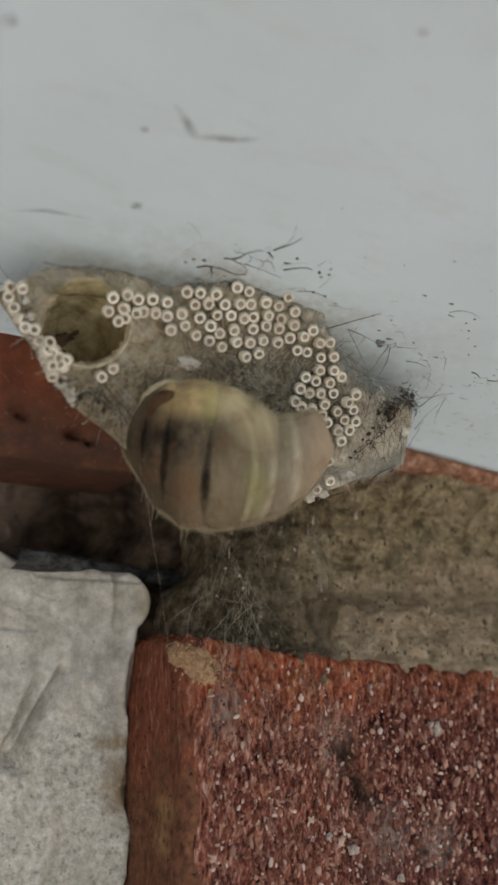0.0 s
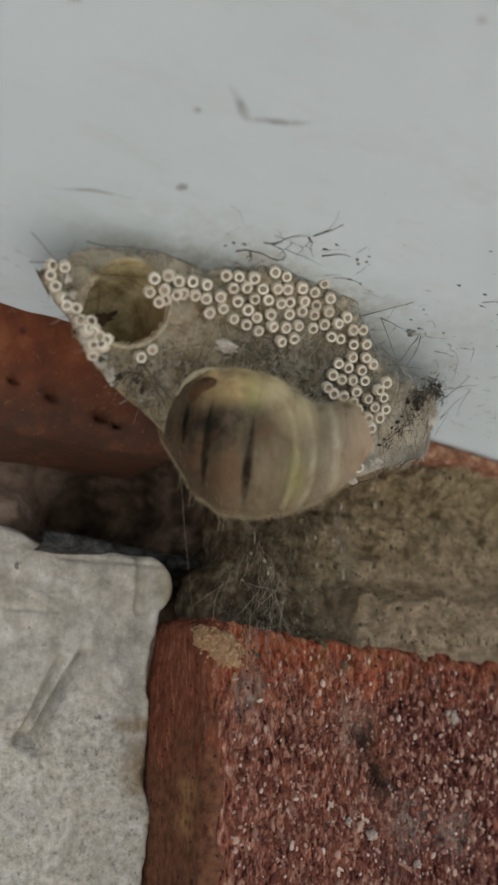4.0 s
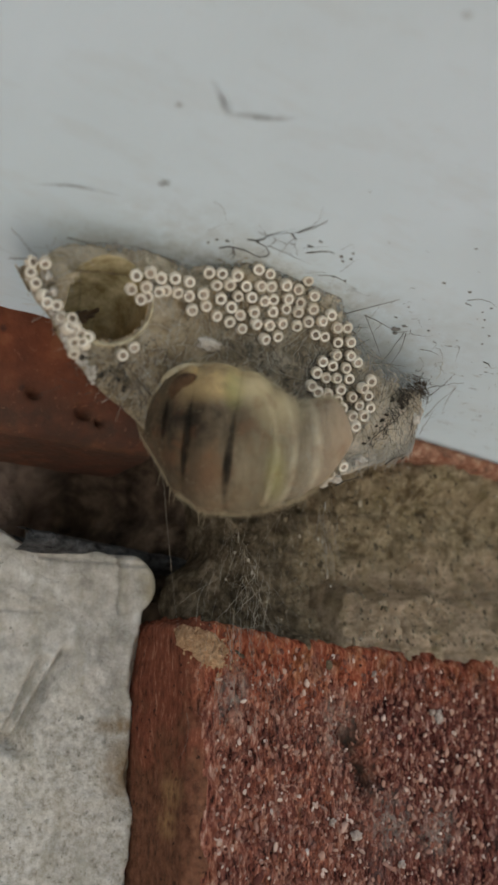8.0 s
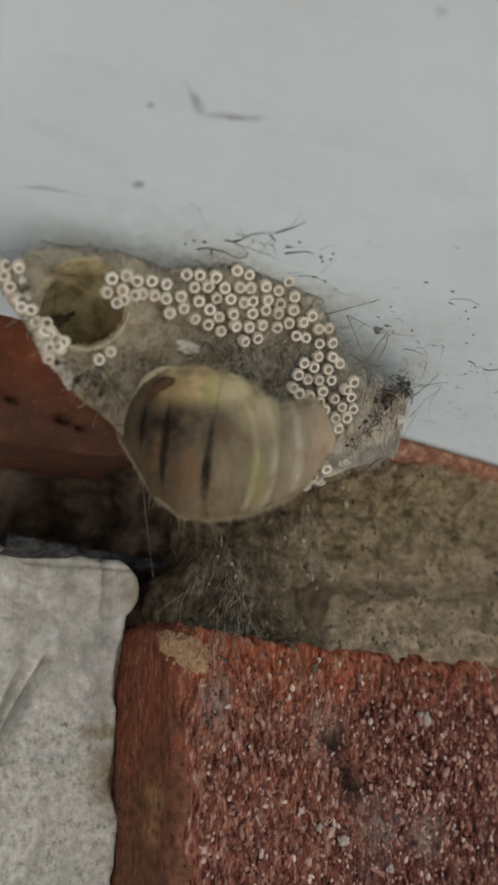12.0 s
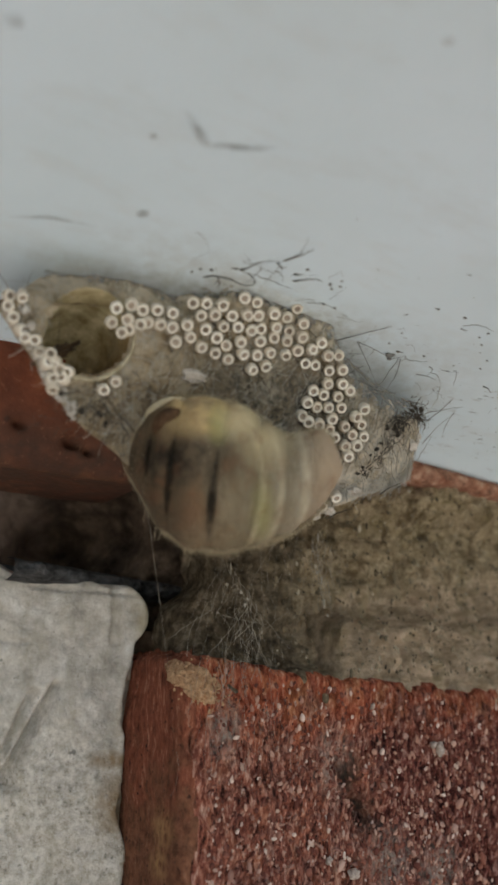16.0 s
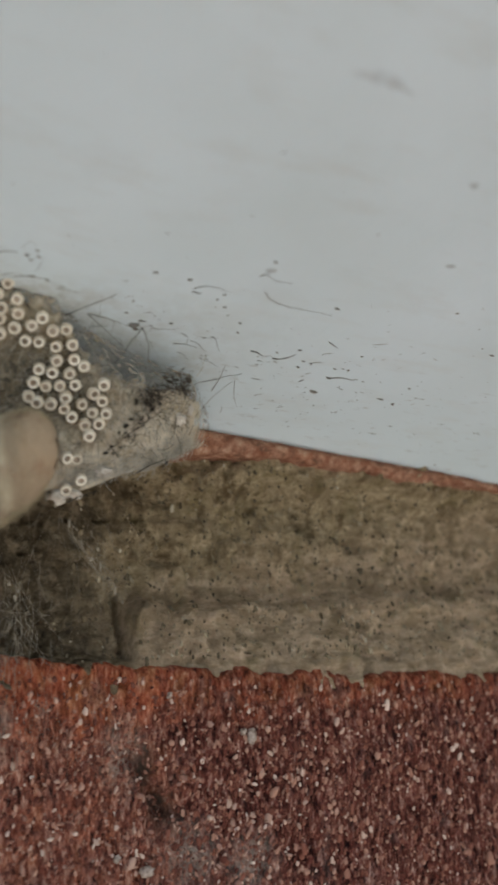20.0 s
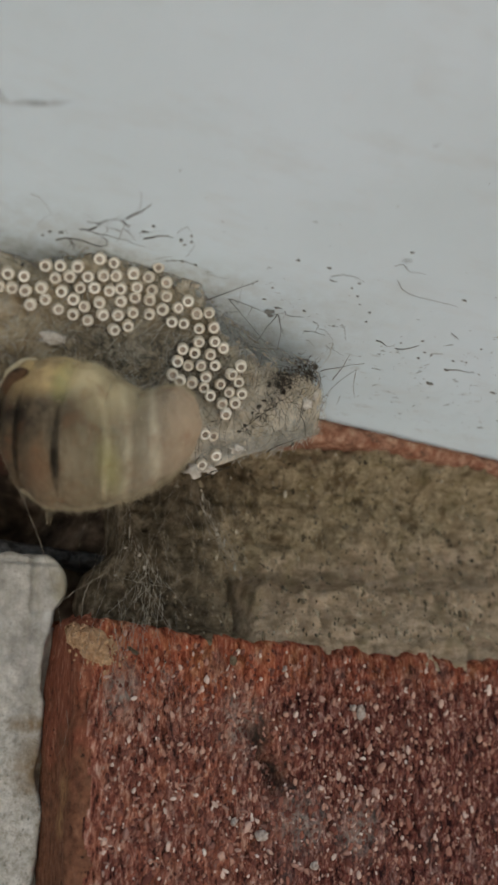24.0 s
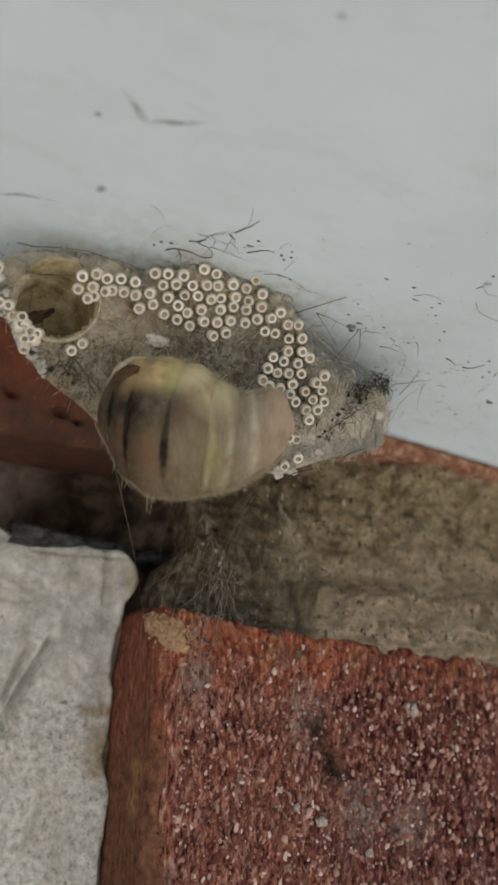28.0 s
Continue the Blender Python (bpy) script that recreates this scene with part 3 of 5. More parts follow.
GRIT = GRIT.m
PEBBLE = Mat("rosy_quartz_grain", 0.6, 0.35)
PEBBLE.colour(PEBBLE.ramp(PEBBLE.random(), (0.0, (0.17, 0.065, 0.045)), (0.5, (0.3, 0.155, 0.115)), (0.85, (0.44, 0.29, 0.225)), (1.0, (0.64, 0.5, 0.42))))
PEBBLE = PEBBLE.soft(0.15, (1, 0.6, 0.5), 0.1).m
SAND = Mat("grey_sand_grains", 0.7, 0.3)
SAND.colour(SAND.ramp(SAND.island(), (0.0, (0.06, 0.043, 0.023)), (0.6, (0.21, 0.16, 0.098)), (0.95, (0.36, 0.29, 0.195)), (1.0, (0.55, 0.48, 0.37))))
SAND = SAND.m
HAIR = plain("black_larval_hair", (0.03, 0.024, 0.017), (0.085, 0.068, 0.05), 0.5, 0.6, 0.0)
WEB = plain("dusty_web", (0.15, 0.125, 0.09), (0.42, 0.37, 0.3), 0.8, 0.7, 0.0)
PALE_HAIR = plain("pale_silk_strand", (0.34, 0.31, 0.26), (0.6, 0.57, 0.5), 0.8, 0.6, 0.0)
DIRT = Mat("black_dirt", 0.9, 0.2)
DIRT.colour(DIRT.ramp(DIRT.island(), (0.0, (0.02, 0.018, 0.015)), (0.4, (0.1, 0.095, 0.085)), (1.0, (0.4, 0.39, 0.37))))
DIRT = DIRT.m
WHITE_SILK = plain("white_silk_floss", (0.36, 0.31, 0.26), (0.6, 0.55, 0.48), 0.4, 0.9, 0.1)
CHIP = plain("pale_stone_chip", (0.2, 0.13, 0.1), (0.54, 0.45, 0.385), 0.3, 0.8, 0.1)
TUBE = Mat("olive_brown_silk", 0.8, 0.2)
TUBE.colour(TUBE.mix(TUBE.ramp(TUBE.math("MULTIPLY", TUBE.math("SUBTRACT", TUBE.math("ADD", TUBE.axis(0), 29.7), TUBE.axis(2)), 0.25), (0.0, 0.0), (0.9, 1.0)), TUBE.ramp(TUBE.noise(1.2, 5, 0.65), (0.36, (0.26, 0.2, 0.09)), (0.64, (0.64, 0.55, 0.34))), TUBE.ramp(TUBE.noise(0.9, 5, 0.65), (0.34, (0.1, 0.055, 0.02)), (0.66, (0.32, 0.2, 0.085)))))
TUBE = TUBE.bump(TUBE.noise(0.5, 5, 0.65), 0.2).m
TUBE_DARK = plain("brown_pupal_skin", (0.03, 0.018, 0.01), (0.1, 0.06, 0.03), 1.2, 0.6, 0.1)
RIM = plain("cream_silk_rim", (0.27, 0.22, 0.13), (0.46, 0.4, 0.28), 0.5, 0.75, 0.1)
EGG_SHELL = make_egg("beige_eggshell", (0.5, 0.42, 0.32), (0.68, 0.6, 0.49))
EGG_RIM = make_egg("cream_egg_rim", (0.58, 0.51, 0.41), (0.8, 0.74, 0.64))
EGG_DIMPLE = make_egg("brown_egg_dimple", (0.17, 0.125, 0.09), (0.38, 0.3, 0.235))
SMUDGE = make_smudge("grey_scuff", (0.25, 0.245, 0.23), 0.5, 0.9)
FAINT = make_smudge("faint_pinkish_smear", (0.4, 0.36, 0.34), 0.3, 0.9)
FILM = make_smudge("thin_silk_film", (0.62, 0.57, 0.47), 0.5, 0.7)
COURSE = plain("weathered_red_brick", (0.15, 0.046, 0.026), (0.32, 0.12, 0.07), 9, 0.9, 0.8)
# Added ground, never in view; its pale colour bounces light onto the board.
PALE_GROUND = plain("pale_bounce_ground", (0.46, 0.43, 0.38), (0.56, 0.525, 0.465), 400, 0.9, 2.0)


# ---- setting: unseen ground, wall, painted board ----
def make_ground():
    g = np.linspace(-1, 1, 41)
    s = np.sign(g) * np.abs(g) ** 3 * 400000
    X, Y = np.meshgrid(s, s, indexing="ij")
    v, f = sheet(X, Y, np.full_like(X, -1500.0))
    put("ground", mesh_from("ground", v, f), PALE_GROUND, None, "unseen pale ground below the wall that bounces light up", "ground", kind="structure")


def make_soffit():
    xs = np.concatenate([np.linspace(-260, -40, 8), np.linspace(-30, 60, 31), np.linspace(70, 300, 8)])
    ys = np.concatenate([np.linspace(-75, 1.3, 41)])
    X, Y = np.meshgrid(xs, ys, indexing="ij")
    Z = soffit_z(X, Y) + 0.12 * fbm(X, Y, 0 * X, 9, 2, 1)
    low = sheet(X, Y, Z, True)
    n = len(xs) * len(ys)
    top = sheet(X, Y, 46 + 0 * X)
    verts, faces = joined([low, top])
    nu, nv = len(xs), len(ys)
    ring = [i * nv for i in range(nu)] + [(nu - 1) * nv + j for j in range(1, nv)] + [i * nv + nv - 1 for i in range(nu - 2, -1, -1)] + [j for j in range(nv - 2, 0, -1)]
    for a, b in zip(ring, ring[1:] + ring[:1]):
        faces.append((a, b, b + n, a + n))
    put("soffit", mesh_from("soffit", verts, faces, False), PAINT, None, "white painted board over the brick wall, grimy near the wall", "soffit", kind="structure")


def brick_top(x):
    return 1.5 * np.exp(-np.maximum(x, 0) / 9) - 0.018 * x


def make_lower_brick(wall):
    """Sand-faced brick with a worn arris; its left end returns into the wall."""
    s = np.concatenate([np.arange(-15, 0.8, 0.22), np.arange(0.8, 47, 0.2), np.linspace(48, 214, 14)])
    rows = [(z, 0.0) for z in np.linspace(-66, -23, 8)] + [(z, 0.0) for z in np.arange(-22, -0.7, 0.2)]
    rows += [(-0.7 + 0.7 * math.sin(a), 0.7 * (1 - math.cos(a))) for a in np.linspace(0.15, math.pi / 2, 7)]
    rows += [(0.02 * d, 0.7 + d) for d in np.linspace(0.25, 11, 30)]
    zr = np.array([r[0] for r in rows])
    inset = np.array([r[1] for r in rows])
    S, ZR = np.meshgrid(s, zr, indexing="ij")
    IN = np.where(S < 1.6, np.minimum(inset, 0.9), inset)
    r = 1.0
    a = np.clip(S / r, 0, math.pi / 2)
    bx = np.where(S < 0, 0, np.where(S < r * math.pi / 2, r - r * np.cos(a), r + S - r * math.pi / 2)) - 0.7
    by = np.where(S < 0, r - S, np.where(S < r * math.pi / 2, r - r * np.sin(a), 0))
    nx = np.where(S < 0, -1, np.where(S < r * math.pi / 2, -np.cos(a), 0))
    ny = np.where(S < 0, 0, np.where(S < r * math.pi / 2, -np.sin(a), -1))
    Z = ZR + brick_top(bx) * step(ZR, -14, 0) + 1.1 * fbm(bx, by, 0 * bx, 1.6, 3, 2) * step(ZR, -3, 0)
    tight = 0.25 + 0.75 * step(S, 0, 2.5)
    d = 0.9 * fbm(bx, by, Z, 5, 2, 0) + tight * (0.65 * fbm(bx * 1.5, by, Z * 0.8, 0.8, 2, 3) + 0.35 * fbm(bx * 1.3, by, Z * 0.8, 0.4, 1, 4))
    for hx, hz, hr, dep in ((13.4, -8.8, 1.0, 0.9), (10.9, -5.3, 1.1, 0.6), (19.2, -4.7, 0.8, 0.4), (0.0, -4.2, 0.5, 0.8), (-0.2, -8.3, 0.45, 0.4), (3.0, -0.2, 0.9, 0.7)):
        d = d - dep * np.exp(-((bx - hx) ** 2 + ((Z - hz) * 0.7) ** 2) / hr ** 2)
    d = d - 1.0 * np.exp(-(near(bx, Z, 11.4, -5.9, 13.3, -8.8) / 0.65) ** 2)
    d = d * (1 - 0.6 * step(IN, 0.7, 3))
    X = bx + nx * (d - IN)
    Y = by + ny * (d - IN)
    v, f = sheet(X, Y, Z, True)
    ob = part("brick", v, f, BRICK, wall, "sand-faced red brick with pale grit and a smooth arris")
    ob.data.materials.append(ARRIS)
    nv = len(rows)
    edge = 1.5 + 1.6 * fbm(0 * zr, 0 * zr, zr, 2.0, 3, 5)
    idx = np.array([1 if s[i] < edge[j] else 0 for i in range(len(s) - 1) for j in range(nv - 1)])
    ob.data.polygons.foreach_set("material_index", idx)
    return X, Y, Z


def make_upper_bricks(wall):
    xs = np.concatenate([np.arange(-3.4, 48, 0.25), np.linspace(50, 210, 12)])
    zs = np.concatenate([[-3.0, -1.5], np.arange(0, 6.0, 0.2), np.linspace(8, 60, 6)])
    X, ZR = np.meshgrid(xs, zs, indexing="ij")
    base = np.interp(X, (-4, 15, 23, 28, 33, 43, 210), (15.2, 15.0, 15.1, 14.55, 14.1, 13.65, -3.5)) + 0.4 * fbm(X, 0 * X, 0 * X, 3, 3, 1)
    Z = base + np.maximum(ZR, 0)
    Y = 0.1 + 0.5 * np.exp(-np.maximum(ZR, 0) / 0.35) - 0.3 * fbm(X, 0 * X, Z, 1.9, 2, 2) - 0.12 * fbm(X, 0 * X, Z, 0.7, 1, 3) - 2.5 * np.minimum(ZR, 0) + 0.5 * step(Z, 18.15 - 0.101 * X, 18.5 - 0.101 * X)
    v, f = sheet(X, Y, Z, True)
    part("brick", v, f, RED, wall, "thin strip of orange-red brick below the board")
    xs = np.concatenate([np.linspace(-215, -40, 12), np.arange(-38, -1.5, 0.3)])
    zs = np.concatenate([[-8.0, -5, -2.5, -1.2, -0.5], np.arange(0, 9.5, 0.25), np.linspace(12, 60, 6)])
    X, ZR = np.meshgrid(xs, zs, indexing="ij")
    Z = 13.1 + np.maximum(ZR, 0) + 0.7 * fbm(X, 0 * X, 0 * X, 4, 2, 4) + 0.35 * np.minimum(ZR, 0) * 0
    Y = 0.1 + 3.6 * (1 - step(Z, 11.5, 20)) + 1.2 * np.exp(-np.maximum(ZR, 0) / 0.7) - 1.0 * fbm(X, 0 * X, Z, 4, 2, 5) - 0.25 * fbm(X, 0 * X, Z, 0.8, 2, 1) - np.minimum(ZR, 0)
    for hx, hz, hr in ((-11.8, 15.5, 0.35), (-8.0, 14.9, 0.5), (-14.6, 15.9, 0.25), (-6.7, 14.5, 0.3)):
        Y = Y + 1.3 * np.exp(-((X - hx) ** 2 * 0.6 + (Z - hz) ** 2 * 1.6) / hr ** 2)
    v, f = sheet(X, Y, Z, True)
    part("brick", v, f, RED, wall, "smooth orange-red brick with small dark pores")


def make_mortar_joint(wall):
    """Bed joint raked back behind the brick faces, with a paler proud ledge low down."""
    s = np.concatenate([np.arange(-2.4, 0, 0.4), np.arange(0, 50, 0.2), np.linspace(52, 214, 14)])
    z = np.arange(-1.6, 17, 0.2)
    S, Z = np.meshgrid(s, z, indexing="ij")
    left = 0.9 + 2.0 * step(Z, 4.5, 7.0) + 1.6 * fbm(0 * Z, 0 * Z, Z, 2.5, 3, 3)
    X = np.where(S < 0, left, left * np.exp(-S / 3) + S - 0.6 * (1 - np.exp(-S / 3)))
    ledge = 0.6 + 3.6 * step(X, 11.6, 12.1) + 0.03 * X + 1.5 * fbm(X, 0 * X, 0 * X, 2.2, 3, 1)
    Z = np.where(S < 2.5, np.maximum(Z, 0.5), Z)
    y = 3.9 - 2.0 * (1 - step(Z, ledge - 0.6, ledge + 0.7)) - 1.2 * (1 - step(Z, 0.2, 3.5)) - 2.7 * step(Z, 11.5, 14.2) * step(X, 12, 24)
    y = y - 1.8 * fbm(X, 0 * X, Z * 1.4, 4.5, 2, 2) - 1.3 * fbm(X * 1.2, 0 * X, Z, 1.1, 2, 3) - 0.75 * fbm(X, 0 * X, Z, 0.5, 1, 4)
    for ax, az, bx, bz, w, dep in ((3, 10.2, 18, 10.9, 0.28, 0.5), (5, 7.2, 16, 7.7, 0.25, 0.4), (26.3, 10.6, 26.9, 9.8, 0.5, 1.2), (30.5, 9.2, 31.2, 8.8, 0.5, 1.2), (11.5, 4.8, 11.6, 0.8, 0.3, 1.4), (29.5, 0.8, 31.5, 0.5, 0.3, 0.8)):
        y = y + dep * np.exp(-(near(X, Z, ax, az, bx, bz) / w) ** 2)
    Y = np.where(S < 0, y - S, y) + 2.2 * np.exp(-np.maximum(S, 0) / 0.9)
    v, f = sheet(X, Y, Z, True)
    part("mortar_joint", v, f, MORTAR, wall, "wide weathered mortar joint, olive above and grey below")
    xs, zs = np.arange(-34, 5, 0.3), np.arange(3.5, 16, 0.3)
    X, Z = np.meshgrid(xs, zs, indexing="ij")
    Y = 10.6 - 0.45 * X + 3 * (1 - step(Z, 6.5, 9.5)) - 5 * fbm(X, 0 * X, Z, 6, 2, 1) - 1.8 * fbm(X, 0 * X, Z, 1.5, 3, 2) - 2.2 * np.exp(-((X + 8.5) ** 2 / 9 + (Z - 10.5) ** 2 / 3)) + 9.0 * np.exp(-((X + 3.8) ** 2 / 22 + (Z - 10.6) ** 2 / 11))
    v, f = sheet(X, Y, Z, True)
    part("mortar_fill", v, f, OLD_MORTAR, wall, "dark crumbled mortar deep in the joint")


def make_slate(wall):
    xs, zs = np.arange(-9.5, 4.2, 0.25), np.linspace(-1, 1, 11)
    X, ZR = np.meshgrid(xs, zs, indexing="ij")
    mid = 6.9 - 0.06 * (X + 3)
    Z = mid + ZR * (0.8 + 0.3 * fbm(X, 0 * X, 0 * X, 2, 2, 0))
    Y = 9.7 + 2.4 * ZR ** 4 + 1.5 * fbm(X, 0 * X, Z, 1.5, 3, 2) + 0.12 * (X + 3)
    front = sheet(X, Y, Z, True)
    back = sheet(X, Y * 0 + 14.5, Z)
    v, f = joined([front, back])
    part("slate_packing", v, f, SLATE, wall, "blue-grey slate slip bedded in the joint")


def make_fillet_slab(wall):
    u, z = np.concatenate([np.linspace(-32, -11.2, 12), np.arange(-11, 0.01, 0.16)]), np.concatenate([np.linspace(-48, -18.5, 8), np.arange(-18, 6.6, 0.16), [6.6]])
    Uu, ZZ = np.meshgrid(u, z, indexing="ij")
    right = -0.75 + 0.25 * np.sin(z * 0.9) + 0.5 * fbm(0 * z, 0 * z, z, 1.6, 3, 2)
    lobe = -2.15 + np.sqrt(np.clip(2.4 ** 2 - (z - 4.15) ** 2, 0, None))
    right = np.where(z < 2.6, np.maximum(right, lobe * (z > 1.8) - 9 * (z <= 1.8)), lobe)
    X = Uu + right[None, :] * step(Uu, -5, -0.4)
    T = step(Uu, -10.4, -7.5)
    Z = ZZ + (0.35 * (1 - step(Uu, -4, -1)) + (1 - T) * (1.2 - 0.1 * (Uu + 8))) * step(ZZ, 3, 6.6) + 0.35 * fbm(X, 0 * X, 0 * X, 1.2, 3, 3) * step(ZZ, 5, 6.6)
    Y = 7.8 - 0.5 * X - 1.3 * fbm(X, 0 * X, Z, 5, 2, 1) - 0.35 * fbm(X, 0 * X, Z, 0.7, 3, 2)
    Y = Y + 0.9 * step(Uu, -0.5, 0) ** 2 + 0.8 * step(ZZ, 6.1, 6.6) ** 2
    for ax, az, bx, bz, w, dep in ((-5.4, -0.6, -8.2, -6.6, 0.32, 1.3), (-6.8, -1.2, -9.0, -6.8, 0.28, 1.0), (-8.9, -6.6, -8.1, -7.2, 0.55, 1.0), (-2.3, 6.6, -2.0, 2.4, 0.22, 0.45), (-10.5, 2.4, -7.4, 2.3, 0.2, 0.3), (-7.4, 6.2, -0.8, 5.7, 0.1, 0.4)):
        Y = Y + dep * np.exp(-(near(X, Z, ax, az, bx, bz) / w) ** 2)
    front = sheet(X, Y, Z, True)
    edge_r = sheet(np.stack([X[-1], X[-1] + 0.05, X[-1] + np.where(z < 1.2, 1.6, -0.2)]), np.stack([Y[-1], Y[-1] + 0.3, Y[-1] + np.where(z < 1.2, 0.55, 5.0)]), np.stack([Z[-1]] * 3), True)
    edge_t = sheet(np.stack([X[:, -1], X[:, -1]]), np.stack([Y[:, -1], Y[:, -1] + 5]), np.stack([Z[:, -1], Z[:, -1] - 0.3]))
    v, f = joined([front, edge_r, edge_t])
    part("cement_fillet", v, f, FILLET, wall, "off-white cement fillet with scratches and a chipped top edge")


def grain_shape(rng, s):
    v, f = lump((s * rng.uniform(0.65, 1.1), s * rng.uniform(0.5, 0.8), s * rng.uniform(0.9, 1.7)), int(rng.integers(99)), 0.5, 5, 7, 0.75)
    t = rng.uniform(-0.6, 0.6)
    c, n = math.cos(t), math.sin(t)
    return v @ np.array(((c, 0, n), (0, 1, 0), (-n, 0, c))), f


def make_grains(name, count, material, where, size, wall, label, seed):
    """Loose sand grains bedded in a face; each a small rounded lump."""
    rng = np.random.default_rng(seed)
    verts, faces = [], []
    shapes = [grain_shape(rng, 1.0) for _ in range(40)]
    for _ in range(count):
        p = where(rng)
        q, tri = shapes[rng.integers(40)]
        n = len(verts)
        verts += [tuple(a) for a in q * (size * math.exp(rng.normal(0, 0.35))) + p]
        faces += [tuple(i + n for i in t) for t in tri]
    ob = part(name, verts, faces, material, wall, label)
    tagged(ob, kind="stuff")


def kept(mesh, keep):
    v, f = mesh
    return v, [q for q in f if all(keep[i] for i in q)]


def make_wall():
    v, f = box(-700, 700, 26, 120, -1500, 700)
    wall = put("wall_front", mesh_from("wall_front", v, f, False), OLD_MORTAR, None, "old red brick wall with wide mortar joints", "wall", kind="structure")
    pieces = []
    rng = np.random.default_rng(17)
    for n, z0 in enumerate(np.arange(-1496, 690, 76.0)):
        for x0 in np.arange(-700 + (112 if n % 2 else 0), 480, 225.0):
            near_joint = -80 < z0 + 33 < 75 and -225 < x0 + 107 < 220
            if z0 < -1490 or near_joint or -140 < z0 < 62 and -330 < x0 < 215:
                continue
            pieces.append(box(x0, x0 + 215, rng.uniform(0.5, 3), 30, z0, z0 + 65))
    tagged(part("brick_course", *joined(pieces), COURSE, wall, "courses of weathered red brick", False), kind="stuff")
    X, Y, Z = make_lower_brick(wall)
    lower = bpy.data.objects["brick"]
    make_upper_bricks(wall)
    make_mortar_joint(wall)
    make_slate(wall)
    make_fillet_slab(wall)
    fi = np.where((X[:, 60] > 1.2) & (X[:, 60] < 46))[0]
    fj = np.where((Z[100] > -21) & (Z[100] < 0.2))[0]

    def on_brick(rng):
        while True:
            i, j = rng.choice(fi), rng.choice(fj)
            if rng.random() < 0.35 + 0.65 * step(-Z[i, j], 0.5, 5):
                return np.array((X[i, j], Y[i, j] - 0.02, Z[i, j]))
    joint = bpy.data.objects["mortar_joint"].data.vertices
    spots = [p.co / U for p in joint if 0.5 < p.co.x / U < 46 and 0.5 < p.co.z / U < 15]

    def on_mortar(rng):
        while True:
            p = np.array(spots[rng.integers(len(spots))])
            if rng.random() < step(p[0], 5, 13):
                return p + rng.normal(0, 0.06, 3)
    make_grains("mortar_sand", 2200, SAND, on_mortar, 0.085, wall, "sand grains in the weathered mortar", 4)
    make_grains("brick_pebble", 1500, GRIT, on_brick, 0.12, wall, "pale rounded grains in the brick face", 9)
    make_grains("brick_grit", 6800, GRIT, on_brick, 0.1, wall, "pale sand grains in the brick face", 3)
    rng = np.random.default_rng(31)
    shapes = [mesh_from("pebble", *grain_shape(rng, 0.155)) for _ in range(9)]
    for me in shapes:
        me.materials.append(PEBBLE)
    n = 0
    while n < 290:
        p = on_brick(rng)
        if p[0] > 24 or p[2] < -15 or (p[2] > -3.5 and rng.random() < 0.6):
            continue
        pebble = put("pebble", shapes[n % 9], PEBBLE, lower)
        pebble.matrix_world = Matrix.Translation(Vector(p) * U) @ Matrix.Rotation(rng.uniform(0, 6), 4, "Y") @ Matrix.Scale(math.exp(rng.normal(-0.1, 0.28)), 4)
        n += 1
    cx, cz = np.meshgrid(np.arange(-1.9, 2.6, 0.07), np.arange(-2.2, 1.6, 0.07), indexing="ij")
    heap = np.clip(1.15 - ((cx - 0.45) / 1.5) ** 2 - ((cz + 0.45 + 0.35 * cx) / 1.1) ** 2 + 1.6 * fbm(cx, 0 * cx, cz, 0.9, 4, 2), -0.35, 1)
    cy = 0.35 - 0.85 * np.sqrt(np.maximum(heap, 0)) + 0.6 * (heap < 0) - 0.7 * fbm(cx, 0 * cx, cz, 0.6, 2, 4) - 0.6 * fbm(cx * 1.4, 0 * cx, cz * 0.8, 0.22, 2, 1)
    part("mortar_crumb", *kept(sheet(cx + 0.1, cy + 0.5 * np.maximum(0, -cx - 0.2), cz, True), heap.ravel() > -0.3), TAN, wall, "tan crumb of mortar on the brick's corner")

    def on_crumb(rng):
        x, z = rng.normal(0.5, 0.75), rng.normal(0, 0.5)
        return np.array((x, 0.0 + 0.5 * max(0, -x - 0.2) - 0.25 * rng.random(), -0.5 - 0.35 * x + z))
    make_grains("crumb_grain", 260, TAN, on_crumb, 0.065, wall, "crumbling tan mortar grains", 12)
    for k, (x, z, r, s) in enumerate(((19.7, -4.6, 0.3, 0.5), (19.1, -4.3, 0.22, 0.22), (13.8, -1.7, 0.2, 0.2), (16.0, -14.5, 0.3, 0.28), (12.2, -12.5, 0.5, 0.35), (10.2, -11.6, 0.25, 0.25))):
        chip, cf = lump((r, 0.25, s), 5 + k, 0.7, 8, 9, 0.55)
        part("stone_chip", chip + np.array((x, -0.1, z)), cf, CHIP, wall, "pale stone chip in the brick face")


make_ground()
make_soffit()
make_wall()


# ---- marks on the board ----
def on_board(x, y, drop=0.02):
    return np.array((x, y, soffit_z(x, y) - drop))


def lay_uv(me, nu, nv):
    """Across and along a raster sheet, each 0 to 1."""
    uv = me.uv_layers.new(name="UVMap")
    for loop in me.loops:
        i, j = divmod(loop.vertex_index, nv)
        uv.data[loop.index].uv = (i / (nu - 1), j / (nv - 1))


